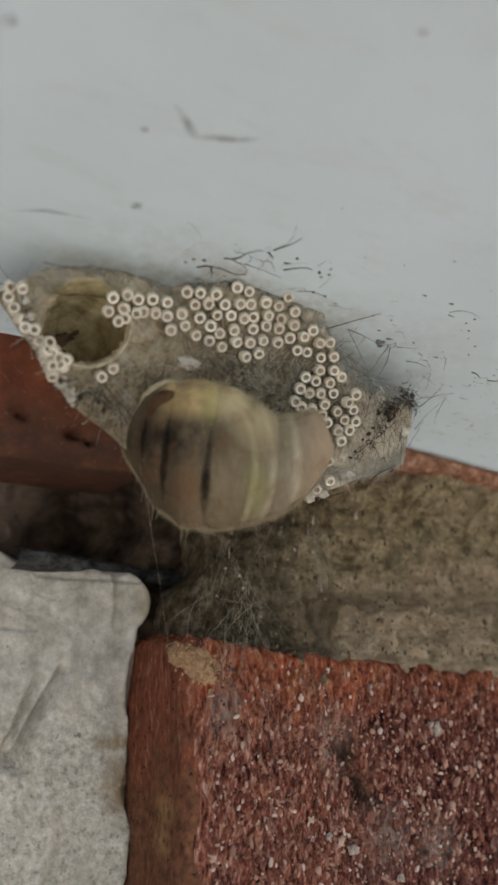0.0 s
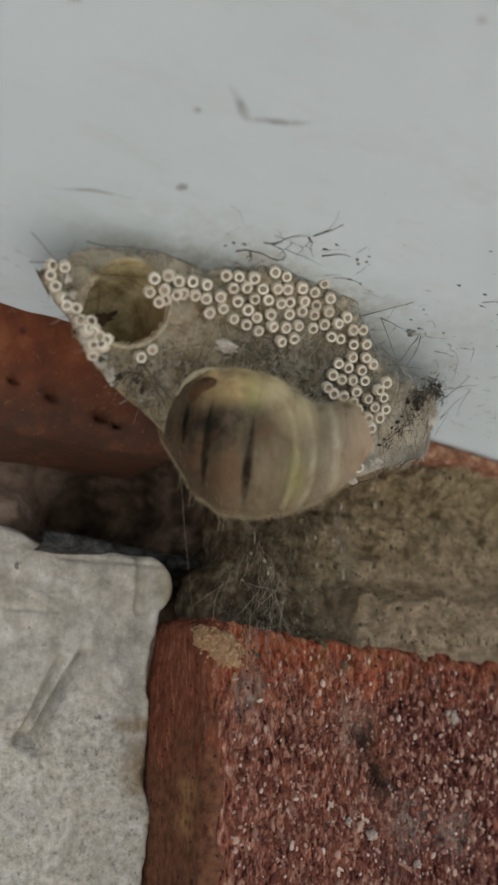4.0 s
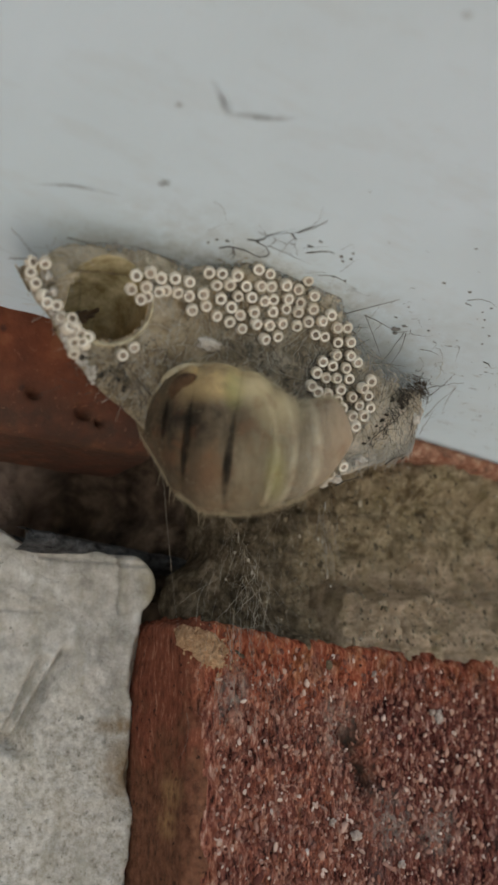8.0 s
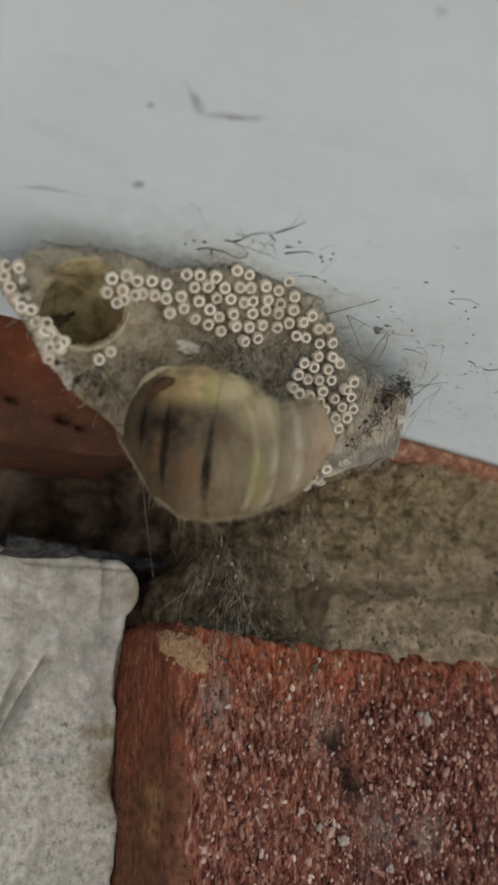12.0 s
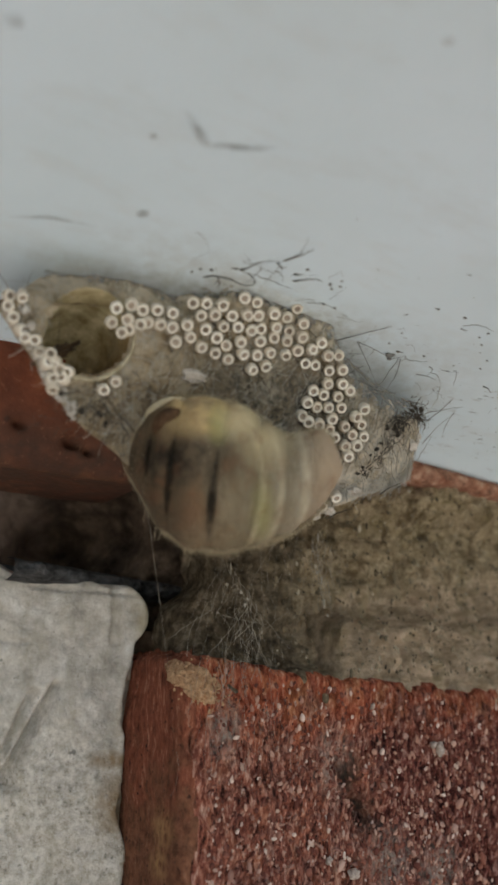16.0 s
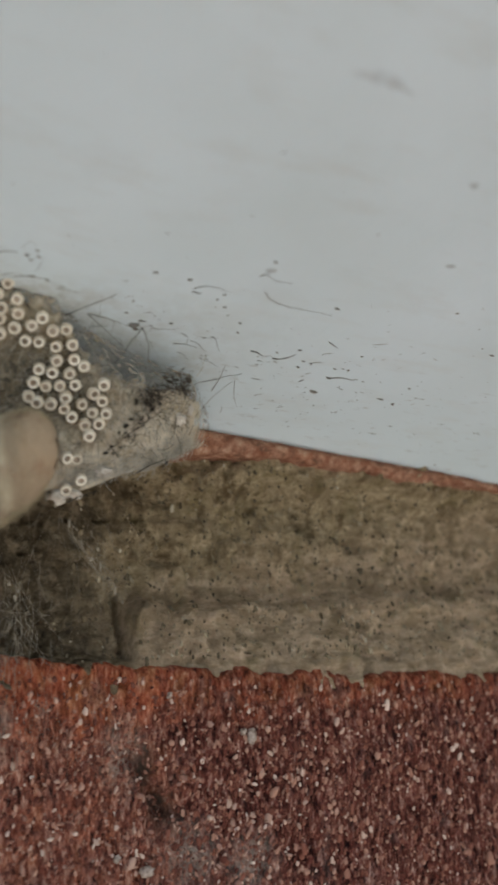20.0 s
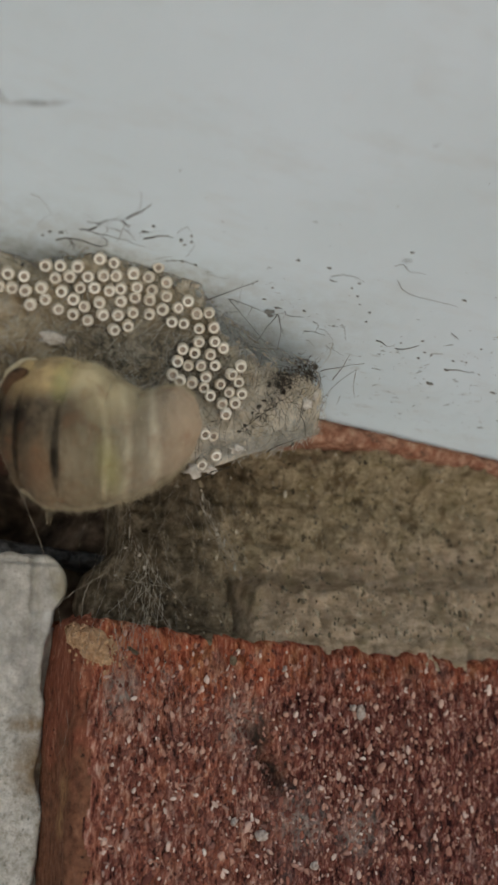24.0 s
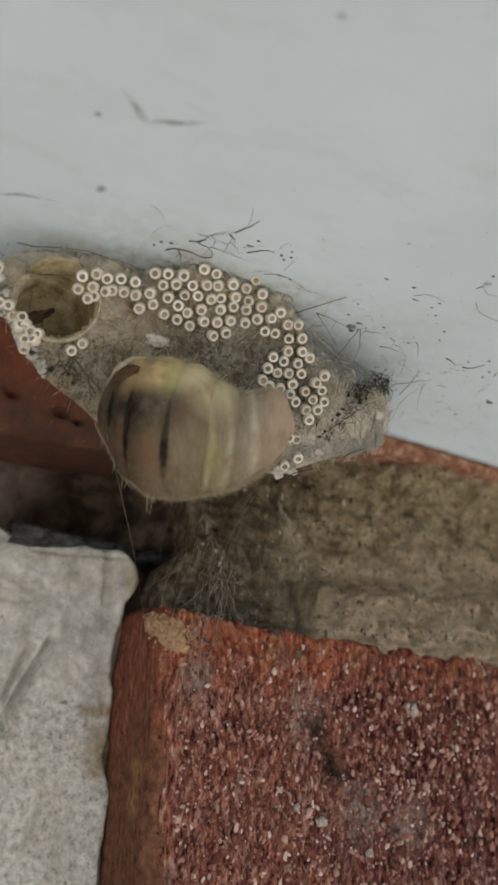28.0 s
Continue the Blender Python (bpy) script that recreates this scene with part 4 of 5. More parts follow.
def smear(name, pts, width, material, label, seed, drop=0.1):
    """A thin stain that follows points of the board, widest in its middle."""
    P = np.array([on_board(x, y, drop) for x, y in pts])
    n = 24
    f = np.linspace(0, len(P) - 1, n)
    C = np.stack([np.interp(f, range(len(P)), P[:, k]) for k in range(3)], 1)
    T = np.gradient(C, axis=0)
    T /= np.linalg.norm(T, axis=1)[:, None]
    side = np.cross(T, (0.1, 0.19, 1.0))
    side /= np.linalg.norm(side, axis=1)[:, None]
    w = width * np.sin(np.linspace(0.12, math.pi - 0.12, n)) * (1 + 0.9 * fbm(np.arange(n) * 1.0, 0, 0, 3, 2, seed))
    rows = [C + side * (w * k)[:, None] for k in (-1, -0.5, 0, 0.5, 1)]
    G = np.stack(rows)
    v, f = sheet(G[..., 0], G[..., 1], G[..., 2])
    me = mesh_from(name, v, f)
    lay_uv(me, 5, n)
    return put(name, me, material, None, label, "stain", "marks on the board", "structure")


smear("scuff_mark", [(-12.6, -22.9), (-11.5, -22.1), (-10.6, -21.3), (-10.4, -21.2)], 0.34, SMUDGE, "faint grey scuff on white paint", 1)
smear("scuff_mark", [(-10.9, -21.2), (-9.8, -21.7), (-8.6, -22.2), (-7.4, -23.0)], 0.28, SMUDGE, "faint grey scuff on white paint", 2)
smear("scuff_mark", [(-11.5, -14.9), (-11.2, -15.3), (-11.0, -15.7)], 0.35, SMUDGE, "small grey smudge on white paint", 3)
smear("scuff_mark", [(-13.3, -20.5), (-12.8, -20.7)], 0.25, SMUDGE, "small grey smudge on white paint", 4)
smear("scuff_mark", [(-17.4, -11.5), (-15.3, -12.6), (-12.6, -13.2)], 0.16, SMUDGE, "thin grey scratch on white paint", 5)
smear("scuff_mark", [(19.2, -29.1), (19.9, -28.9)], 0.3, SMUDGE, "small grey smudge on white paint", 0)
smear("scuff_mark", [(12.9, -18.6), (13.6, -19.0)], 0.3, SMUDGE, "small grey smudge on white paint", 2)
smear("scuff_mark", [(21.9, -22.8), (22.6, -23.1)], 0.22, SMUDGE, "small grey smudge on white paint", 3)
smear("scuff_mark", [(10.2, -33.0), (12.0, -33.3), (13.8, -32.9)], 0.5, FAINT, "broad faint smudge on white paint", 4)


smear("scuff_mark", [(-21.3, -23.8), (-20.3, -23.6)], 0.5, SMUDGE, "small dark grey smudge on white paint", 1)
smear("scuff_mark", [(-4.9, -31.7), (-4.1, -31.9)], 0.35, FAINT, "faint small smudge on white paint", 2)


def make_specks():
    """Flies' specks and dirt on the board, thickest near the wall."""
    rng = np.random.default_rng(11)
    big = [(21.7, -7.4, 0.24), (27.6, -7.9, 0.16), (26.4, -8.2, 0.14), (22.5, -12.6, 0.1), (21.6, -10.6, 0.1), (22.5, -10.8, 0.1), (27.5, -10.2, 0.12), (30.1, -15.9, 0.13), (29.7, -17.8, 0.11), (18.5, -16.8, 0.13), (8.3, -11.2, 0.18), (17.3, -11.0, 0.09), (18.5, -11.8, 0.1), (19.3, -10.7, 0.09), (25.3, -19.1, 0.1), (35.8, -0.6, 0.1), (9.5, -16.2, 0.1), (11.6, -15.0, 0.09), (13.8, -13.2, 0.09), (13.2, -19.5, 0.12), (10.0, -11.6, 0.11), (7.2, -13.0, 0.08), (7.2, -11.7, 0.09), (12.4, -10.9, 0.1), (14.1, -12.2, 0.08), (19.3, -9.9, 0.11), (19.9, -10.6, 0.1), (21.8, -9.4, 0.17), (12.3, -14.4, 0.09), (11.8, -15.6, 0.1), (7.5, -16.1, 0.1), (8.1, -10.6, 0.2)]
    for k, (x, y, r) in enumerate(big):
        a = rng.normal(0.2, 0.35)
        v, f = lump((r * rng.uniform(0.9, 1.5), r * 0.6, r * 0.35), k, 1.0, 7, 10, 0.5)
        v = v @ np.array(((math.cos(a), math.sin(a), 0), (-math.sin(a), math.cos(a), 0), (0, 0, 1))) + on_board(x, y, 0.04)
        put("dirt_speck", mesh_from("dirt_speck", v, f), DIRT, None, "black dirt speck stuck to white paint", "speck", "specks on the board")
    verts, faces = [], []
    for k in range(330):
        cl = rng.random() < 0.4
        x = rng.normal(21, 6.5) if cl else rng.uniform(-3, 42)
        y = rng.normal(-9.6, 2.6) if cl else -1.5 - abs(rng.normal(0, 11))
        if x < 8 and y > -12.5:
            continue
        r = rng.uniform(0.01, 0.036)
        L = r * (rng.uniform(2, 16) if rng.random() < 0.35 else rng.uniform(1, 4))
        a = rng.normal(-0.2, 0.6)
        v, f = lump((L, r, r * 0.5), k, 0.5, 4, 6, 0.7)
        v = v @ np.array(((math.cos(a), math.sin(a), 0), (-math.sin(a), math.cos(a), 0), (0, 0, 1))) + on_board(x, y, 0.03)
        n = len(verts)
        verts += [tuple(p) for p in v]
        faces += [tuple(i + n for i in q) for q in f]
    put("fine_dirt", mesh_from("fine_dirt", verts, faces), DIRT, None, "fine dark dirt flecks on white paint", "dirt", kind="stuff")


make_specks()


# ---- cocoon ----
def cocoon_y(x, z):
    """The outer face of the cocoon, which leans in towards its foot."""
    x = np.asarray(x, float)
    return -3.4 - 0.4 * z + 2.6 * np.maximum(0, (x - 7) / 5.5) ** 2.2 + 0.4 * np.maximum(0, -13 - x) ** 1.5


def skin_y(x, z):
    """The cocoon's face with its lumps and folds."""
    y = cocoon_y(x, z)
    return y - 0.45 * fbm(x, y, z, 3.2, 2, 1) - 0.4 * fbm(x, y, z, 0.8, 2, 2)


HOLE = (-12.0, 17.4, 2.5, 2.25)


def make_cocoon():
    cocoon = empty("cocoon", "grey-beige silk cocoon with dark hairs, slung between board and brick", "cocoon")
    xs = np.arange(-16.5, 16.9, 0.2)
    foot = np.interp(xs, (-16.5, -16, -15.4, -14.45, -13.85, -12.4, -10.1, -8, -3, 5, 10, 13, 16, 17.4), (18.8, 18.1, 17.0, 15.75, 14.6, 13.1, 12.0, 10.9, 9.8, 10.2, 11.9, 13.4, 15.2, 16.0))
    foot = foot + 0.5 * fbm(xs, 0 * xs, 0 * xs, 2, 2, 3)
    lean = 0.4 * np.maximum(0, -13 - xs) ** 1.5
    roof = (19.31 - 0.101 * xs - 0.195 * lean) / 0.922 - 0.04
    roof = np.where(xs > 7, np.array([min(soffit_z(x, float(cocoon_y(x, 17.5))), 22) for x in xs]) - 0.04, roof)
    crest = np.minimum(roof, np.interp(xs, (-16.5, -15, -12.4, -9.6, -7.3, -5.6, -4), (19.2, 19.4, 19.7, 19.75, 19.75, 20.4, 21.6)))
    crest = np.where(xs > 3, np.minimum(crest, np.interp(xs, (3, 4.5, 5.5, 6.6, 8, 10, 12, 14, 17.4), (20.6, 18.8, 17.8, 17.1, 16.8, 16.8, 17.2, 17.2, 17.0))), crest)
    seam = np.where(xs > -3.6, np.maximum(cocoon_y(xs, roof) + 0.8, np.interp(xs, (2, 3, 4.5, 6.6, 8, 10, 12, 14.6, 17.4), (-20, -10.9, -9.8, -8.6, -8, -7, -6.6, -6, -3.8))), np.interp(xs, (-16.5, -14, -11.4, -8.8, -6.5, -5.2, -3.6), (-6.3, -7.6, -9.0, -9.6, -9.7, -10.7, -11.4)))
    Xs, Ys, Zs = [], [], []
    for g in np.linspace(1, 0.12, 8):
        loose = step(xs, -16.2, -13.5)
        brow = cocoon_y(xs, crest) + 0.85 * np.maximum(0, seam - cocoon_y(xs, crest)) * step(-xs, 2.0, 5.0) * step(xs, -15.2, -12.8)
        y = brow + (seam - brow) * g * (0.25 + 0.75 * loose)
        Xs.append(xs), Ys.append(y), Zs.append(crest + (soffit_z(xs, seam) - crest) * g ** 0.85 * (0.05 + 0.95 * loose))
    for f in np.linspace(0, 1, 46):
        z = crest * (1 - f) + foot * f
        tuck = 0.85 * step(z, crest - 1.3, crest) ** 2 * np.maximum(0, seam - cocoon_y(xs, crest)) * step(-xs, 2.0, 5.0) * step(xs, -15.2, -12.8)
        Xs.append(xs), Ys.append(cocoon_y(xs, z) + tuck), Zs.append(z)
    for g in np.linspace(1 / 12, 1, 12):
        y = cocoon_y(xs, foot)
        far = y * (1 - g ** 1.2) + 2.2 * g ** 1.2
        lip = step(-xs, 2.5, 5.5)
        far = far * (1 - lip) + (y + 1.6 * g) * lip
        Xs.append(xs), Ys.append(far), Zs.append(foot - 0.35 * math.sin(math.pi * min(2 * g, 1)) * (1 - lip) + (0.42 + 0.5 * lip) * (far - y))
    X, Y, Z = np.array(Xs).T, np.array(Ys).T, np.array(Zs).T
    Y = Y - 0.45 * fbm(X, Y, Z, 3.2, 2, 1) - 0.4 * fbm(X, Y, Z, 0.8, 2, 2)
    turned = np.linspace(2.0, 0.3, 6)[:, None]
    X = np.concatenate([X[:1] + 0.6 * turned, X])
    Y = np.concatenate([Y[:1] + turned, Y])
    Z = np.concatenate([Z[:1] + 0.0 * turned, Z])
    X = X + 1.4 * fbm(0 * X, Y, Z, 1.6, 3, 4) * step(X, 13.5, 16.5)
    Z = np.minimum(Z, soffit_z(X, Y) - 0.02)
    hx, hz, rx, rz = HOLE
    v, f = sheet(X, Y, Z, True)
    v = np.array(v)
    inside = (((v[:, 0] - hx) / rx) ** 2 + ((v[:, 2] - hz) / rz) ** 2 < 0.95) & (v[:, 1] < -6)
    f = [q for q in f if not all(inside[i] for i in q)]
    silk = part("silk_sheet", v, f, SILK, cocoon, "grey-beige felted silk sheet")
    top = crest[:, None] - np.array(Zs).T
    worn = np.clip(1 - top / 1.7, 0, 1) * step(xs, -5.0, 2.0)[:, None]
    worn = np.maximum(worn, np.clip(1 - (np.array(Zs).T - foot[:, None]) / 1.0, 0, 1) * 0.75 * step(xs, 7.0, 11.0)[:, None])
    worn = np.maximum(worn, step(xs, 11.8, 15.5)[:, None] + 0 * worn)
    worn = np.concatenate([np.repeat(worn[:1], 6, 0), worn])
    silk.data.attributes.new("worn", "FLOAT", "POINT").data.foreach_set("value", worn.ravel())
    ang = np.linspace(0, 2 * math.pi, 48, endpoint=False)

    def ring(scale, depth, sx, sz, seed):
        w = 1 + 0.1 * fbm(3 * np.cos(ang), 3 * np.sin(ang), 0 * ang, 2, 2, seed)
        x = hx + sx + rx * scale * w * np.cos(ang)
        z = hz + sz + rz * scale * w * np.sin(ang)
        return np.stack([x, cocoon_y(x, z) + depth, z], 1)
    rings = [ring(1.03, -0.05, 0, 0, 1), ring(1.0, 0.5, 0.0, 0, 1), ring(0.99, 1.4, 0.1, 0, 1), ring(0.95, 2.6, 0.2, 0.1, 1), ring(0.86, 3.8, 0.3, 0.2, 1), ring(0.68, 4.8, 0.4, 0.2, 1), ring(0.4, 5.4, 0.5, 0.2, 1), ring(0.05, 5.6, 0.5, 0.2, 1)]
    G = np.array(rings)
    vv = G.transpose(1, 0, 2).reshape(-1, 3)
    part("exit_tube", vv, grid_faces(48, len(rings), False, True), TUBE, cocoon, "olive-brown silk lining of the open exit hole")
    skin, sf = lump((1.2, 0.6, 0.34), 2, 0.9, 12, 18, 0.45)
    skin = skin @ np.array(((0.86, 0, 0.5), (0, 1, 0), (-0.5, 0, 0.86)))
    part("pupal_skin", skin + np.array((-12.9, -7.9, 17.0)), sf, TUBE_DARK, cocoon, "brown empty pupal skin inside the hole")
    a = np.linspace(-2.3, 1.1, 50)
    x, z = hx + rx * 1.02 * np.cos(a), hz + rz * 1.02 * np.sin(a)
    tv, tf = tube(np.stack([x, cocoon_y(x, z) - 0.05 - 0.12 * np.cos(a + 0.6), z], 1), 0.17, 8, 0.4)
    part("hole_rim", tv, tf, RIM, cocoon, "cream silk rim of the exit hole")
    for px, pz, s, seed in ((-5.6, 16.3, (0.7, 0.35, 0.36), 1), (4.3, 9.9, (0.6, 0.4, 0.4), 5), (5.2, 10.0, (0.4, 0.3, 0.3), 2), (6.9, 11.3, (0.45, 0.3, 0.28), 3), (12.0, 15.2, (0.35, 0.25, 0.4), 1), (12.9, 15.9, (0.2, 0.15, 0.35), 3), (-15.3, 18.5, (0.2, 0.15, 0.3), 4), (-15.0, 17.6, (0.25, 0.2, 0.22), 5), (-14.6, 16.6, (0.2, 0.15, 0.25), 2), (-14.1, 15.9, (0.16, 0.12, 0.2), 0), (-13.5, 15.1, (0.16, 0.12, 0.16), 3), (-12.8, 14.4, (0.12, 0.1, 0.14), 4)):
        w, wf = lump(s, seed, 0.75, 14, 18, 0.5)
        part("silk_floss", w + np.array((px, float(skin_y(px, pz)) - 0.1, pz)), wf, WHITE_SILK, cocoon, "tuft of white silk floss")
    rng = np.random.default_rng(41)
    verts, faces = [], []
    for k in range(210):
        x = rng.uniform(-16.3, -12.0)
        z = np.interp(x, (-16.5, -16, -15.4, -14.45, -13.85, -12.4, -11), (18.8, 18.1, 17.0, 15.75, 14.6, 13.1, 12.4)) + abs(rng.normal(0.1, 0.45)) + 0.1
        v, f = lump(rng.uniform(0.05, 0.19, 3), k, 0.8, 6, 8, 0.6)
        n = len(verts)
        verts += [tuple(p) for p in v + np.array((x, float(skin_y(x, z)) - 0.06, z))]
        faces += [tuple(i + n for i in q) for q in f]
    span = np.arange(-15.0, 12.6, 0.3)
    line = np.interp(span, xs, seam) + 0.5 * fbm(span, 0 * span, 0 * span, 2.0, 3, 5)
    out = np.linspace(-1, 1, 9)
    fx = span[:, None] + 0 * out[None, :]
    fy = line[:, None] + 2.3 * out[None, :]
    film = part("silk_film", *sheet(fx, fy, soffit_z(fx, fy) - 0.06), FILM, cocoon, "thin beige silk film spun out on the board")
    lay_uv(film.data, len(span), len(out))
    tagged(part("silk_crust", verts, faces, WHITE_SILK, cocoon, "whitish crumbs of silk and eggshell along the edge"), kind="stuff")
    return cocoon


def make_hairs(cocoon):
    """Dark larval hairs woven into the cocoon, and pale strands below it."""
    rng = np.random.default_rng(21)

    def hair(points, r, name="hair", material=HAIR):
        v, f = tube(points, 0.58 * r, 5)
        part(name, v, f, material, cocoon)

    def board_hair(pts, r, lift=0.25):
        P = np.array([on_board(x, y, lift) for x, y in pts])
        n = 4 * len(P)
        f = np.linspace(0, len(P) - 1, n)
        hair(np.stack([np.interp(f, range(len(P)), P[:, k]) for k in range(3)], 1), r)
    hair(np.array([(-14.9, -10.9, 20.3), (-13.9, -11.3, 20.1), (-12.4, -11.6, 20.3), (-10.7, -11.7, 20.4), (-9.4, -11.7, 20.2), (-7.7, -11.6, 19.8)]), 0.06)
    kv, kf = lump((0.2, 0.14, 0.13), 1, 0.4, 6, 8, 0.7)
    part("knot", kv + np.array((-12.3, -11.6, 20.3)), kf, DIRT, cocoon, "dark knot on a hair")
    board_hair([(-6.0, -12.0), (-5.6, -12.4), (-5.2, -12.5), (-4.6, -12.6), (-4.0, -12.5), (-3.5, -12.5), (-3.2, -12.8), (-3.3, -13.2), (-3.6, -13.4), (-4.0, -13.6)], 0.075, 0.08)
    board_hair([(-5.0, -13.5), (-4.5, -13.7), (-4.2, -14.0), (-4.2, -14.2), (-4.0, -14.7), (-3.5, -15.2)], 0.06, 0.08)
    board_hair([(-4.5, -13.6), (-4.3, -13.9), (-4.1, -14.1)], 0.1, 0.06)
    board_hair([(-5.2, -12.3), (-4.9, -11.9), (-4.9, -11.6)], 0.07, 0.08)
    board_hair([(-5.3, -12.4), (-5.1, -12.1), (-5.2, -11.7)], 0.06, 0.08)
    board_hair([(-4.4, -13.6), (-3.8, -13.5)], 0.05, 0.08)
    board_hair([(-3.0, -15.2), (-2.5, -14.9)], 0.09, 0.06)
    board_hair([(-2.8, -15.5), (-2.5, -16.0), (-2.2, -16.4), (-1.9, -17.2)], 0.075, 0.06)
    board_hair([(-3.7, -13.6), (-3.3, -13.6), (-2.5, -13.6), (-2.0, -13.7)], 0.035, 0.06)
    board_hair([(-1.7, -14.8), (-1.3, -14.9)], 0.09, 0.06)
    board_hair([(-1.3, -15.5), (-1.1, -15.5)], 0.1, 0.06)
    board_hair([(-1.4, -14.2), (-0.9, -14.6), (-0.7, -14.8), (-0.3, -15.0), (0.1, -15.0)], 0.07, 0.06)
    board_hair([(0.4, -12.8), (1.2, -13.2), (1.8, -13.2), (2.4, -13.0)], 0.035, 0.06)
    board_hair([(2.6, -9.9), (3.7, -9.9), (4.4, -10.9), (5.0, -11.8), (6.1, -13.4)], 0.075, 0.12)
    board_hair([(4.9, -11.5), (6.4, -10.2), (8.6, -8.2)], 0.05, 0.5)
    board_hair([(5.1, -11.2), (6.2, -11.1), (7.6, -10.8)], 0.05, 0.3)
    board_hair([(8.4, -11.2), (9.3, -9.6), (9.9, -7.6)], 0.05, 0.5)
    board_hair([(15.1, -5.4), (15.0, -7.1), (14.7, -8.7)], 0.055, 0.3)
    board_hair([(16.0, -7.2), (16.7, -5.4), (17.6, -3.9)], 0.035, 0.3)
    board_hair([(16.6, -3.6), (16.9, -2.5)], 0.035, 0.3)
    board_hair([(9.9, -15.5), (10.5, -16.0), (11.2, -16.1), (12.0, -15.9)], 0.03, 0.06)
    board_hair([(10.0, -15.2), (10.5, -15.2)], 0.06, 0.06)
    board_hair([(15.7, -10.6), (16.1, -10.6), (16.6, -10.3)], 0.075, 0.06)
    board_hair([(17.3, -10.3), (17.8, -10.4), (18.2, -10.8), (18.5, -11.3)], 0.06, 0.06)
    board_hair([(12.9, -18.0), (13.2, -18.4), (13.9, -17.9), (14.9, -18.1)], 0.032, 0.06)
    board_hair([(13.8, -16.8), (14.4, -16.2), (14.9, -16.0), (15.9, -15.9), (16.9, -16.0), (18.5, -16.1)], 0.028, 0.06)
    board_hair([(21.7, -9.4), (22.5, -9.8), (23.5, -9.8)], 0.06, 0.06)
    board_hair([(19.7, -13.4), (20.5, -13.0)], 0.05, 0.06)
    board_hair([(10.9, -9.6), (11.6, -9.8), (12.4, -9.7)], 0.04, 0.06)
    for k, (x, y, r) in enumerate(((0.6, -15.0, 0.12), (0.9, -14.7, 0.1), (1.2, -15.1, 0.1), (1.3, -13.2, 0.13), (2.1, -13.2, 0.1), (1.0, -15.6, 0.09), (-6.5, -12.6, 0.12), (-5.9, -12.8, 0.12), (-6.8, -12.1, 0.1), (7.9, -10.7, 0.34), (8.2, -10.3, 0.2))):
        v, f = lump((r * 0.9, r * 0.6, r * 0.4), k, 1.2, 8, 10, 0.4)
        part("dirt_clot", v + on_board(x, y, 0.08), f, DIRT, cocoon, "clot of dark dust on the board")
    hair(bent((8.4, -11.0, 19.6), (6.6, -10.2, 16.9), (0, -0.3, 0.1), 9, 0.03, 4), 0.05)
    hair(bent((5.8, -11.0, 17.0), (7.2, -10.9, 17.0), (0, 0, 0.05), 6, 0.03, 5), 0.05)
    hair(bent((12.9, -7.9, 17.4), (16.2, -8.0, 18.4), (0, 0, 0.05), 8, 0.03, 6), 0.045)
    hair(bent((13.2, -7.2, 15.5), (15.6, -7.8, 17.9), (0, 0, 0.2), 8, 0.03, 7), 0.03)
    hair(bent((12.8, -7.0, 14.3), (13.9, -7.4, 16.2), (0, 0, 0), 8, 0.03, 8), 0.03)
    hair(bent((6.8, -9.0, 12.4), (9.4, -9.2, 14.4), (0, 0, 0), 8, 0.03, 9), 0.05)
    hair(bent((9.0, -8.0, 11.4), (11.2, -7.6, 12.6), (0, 0, 0.1), 8, 0.05, 10), 0.07)
    hair(bent((4.6, -8.6, 9.3), (6.4, -8.6, 10.1), (0, 0, 0.05), 8, 0.05, 11), 0.09)
    hair(bent((-17.5, -9, 19.2), (-14.8, -9.6, 19.3), (0, 0, 0.05), 8, 0.03, 12), 0.05)
    hair(bent((-17.6, -9.4, 20.8), (-16.0, -9.6, 19.2), (0, 0, 0), 8, 0.03, 13), 0.045)
    hair(bent((-15.2, -9.8, 16.3), (-13.4, -9.9, 16.1), (0, 0, 0), 8, 0.02, 14), 0.05)
    hair(bent((-13.9, -9.2, 14.4), (-10.6, -9.3, 14.9), (0, 0, -0.3), 9, 0.04, 15), 0.05)
    hair(bent((-10.8, -9.2, 14.8), (-7.4, -9.2, 11.6), (0, -0.4, -0.3), 9, 0.05, 16), 0.07)
    hair(bent((-9.4, -9.6, 16.8), (-9.0, -9.4, 13.8), (0, -0.2, 0), 9, 0.05, 17), 0.04)
    for k in range(210):
        if k < 50:
            x = rng.normal(11.6, 0.6)
            z = 17.1 + rng.normal(0, 0.35)
        elif k < 95:
            x = rng.normal(9.5, 0.5)
            z = 15.9 + rng.normal(0, 0.45)
        else:
            x = rng.uniform(7.0, 12.6)
            z = np.interp(x, (7.0, 8.6, 9.8, 12.6), (12.3, 14.0, 15.9, 17.2)) + rng.normal(0, 0.25)
        p = np.array((x, float(cocoon_y(x, z)) - rng.uniform(0.1, 0.5), z))
        q = p + rng.normal(0, 0.55, 3) * (1, 0.5, 0.9)
        hair(bent(p, q, rng.normal(0, 0.22, 3), 7, 0.06, 100 + k), rng.uniform(0.02, 0.05))
    for k in range(70):
        x, z = rng.uniform(-4, 9), rng.uniform(13.5, 17.6)
        p = np.array((x, float(cocoon_y(x, z)) - 0.12, z))
        q = p + np.array((rng.normal(0, 1.0), -0.25, rng.normal(0.2, 0.9)))
        hair(bent(p, q, rng.normal(0, 0.12, 3), 6, 0.03, 200 + k), rng.uniform(0.016, 0.036))
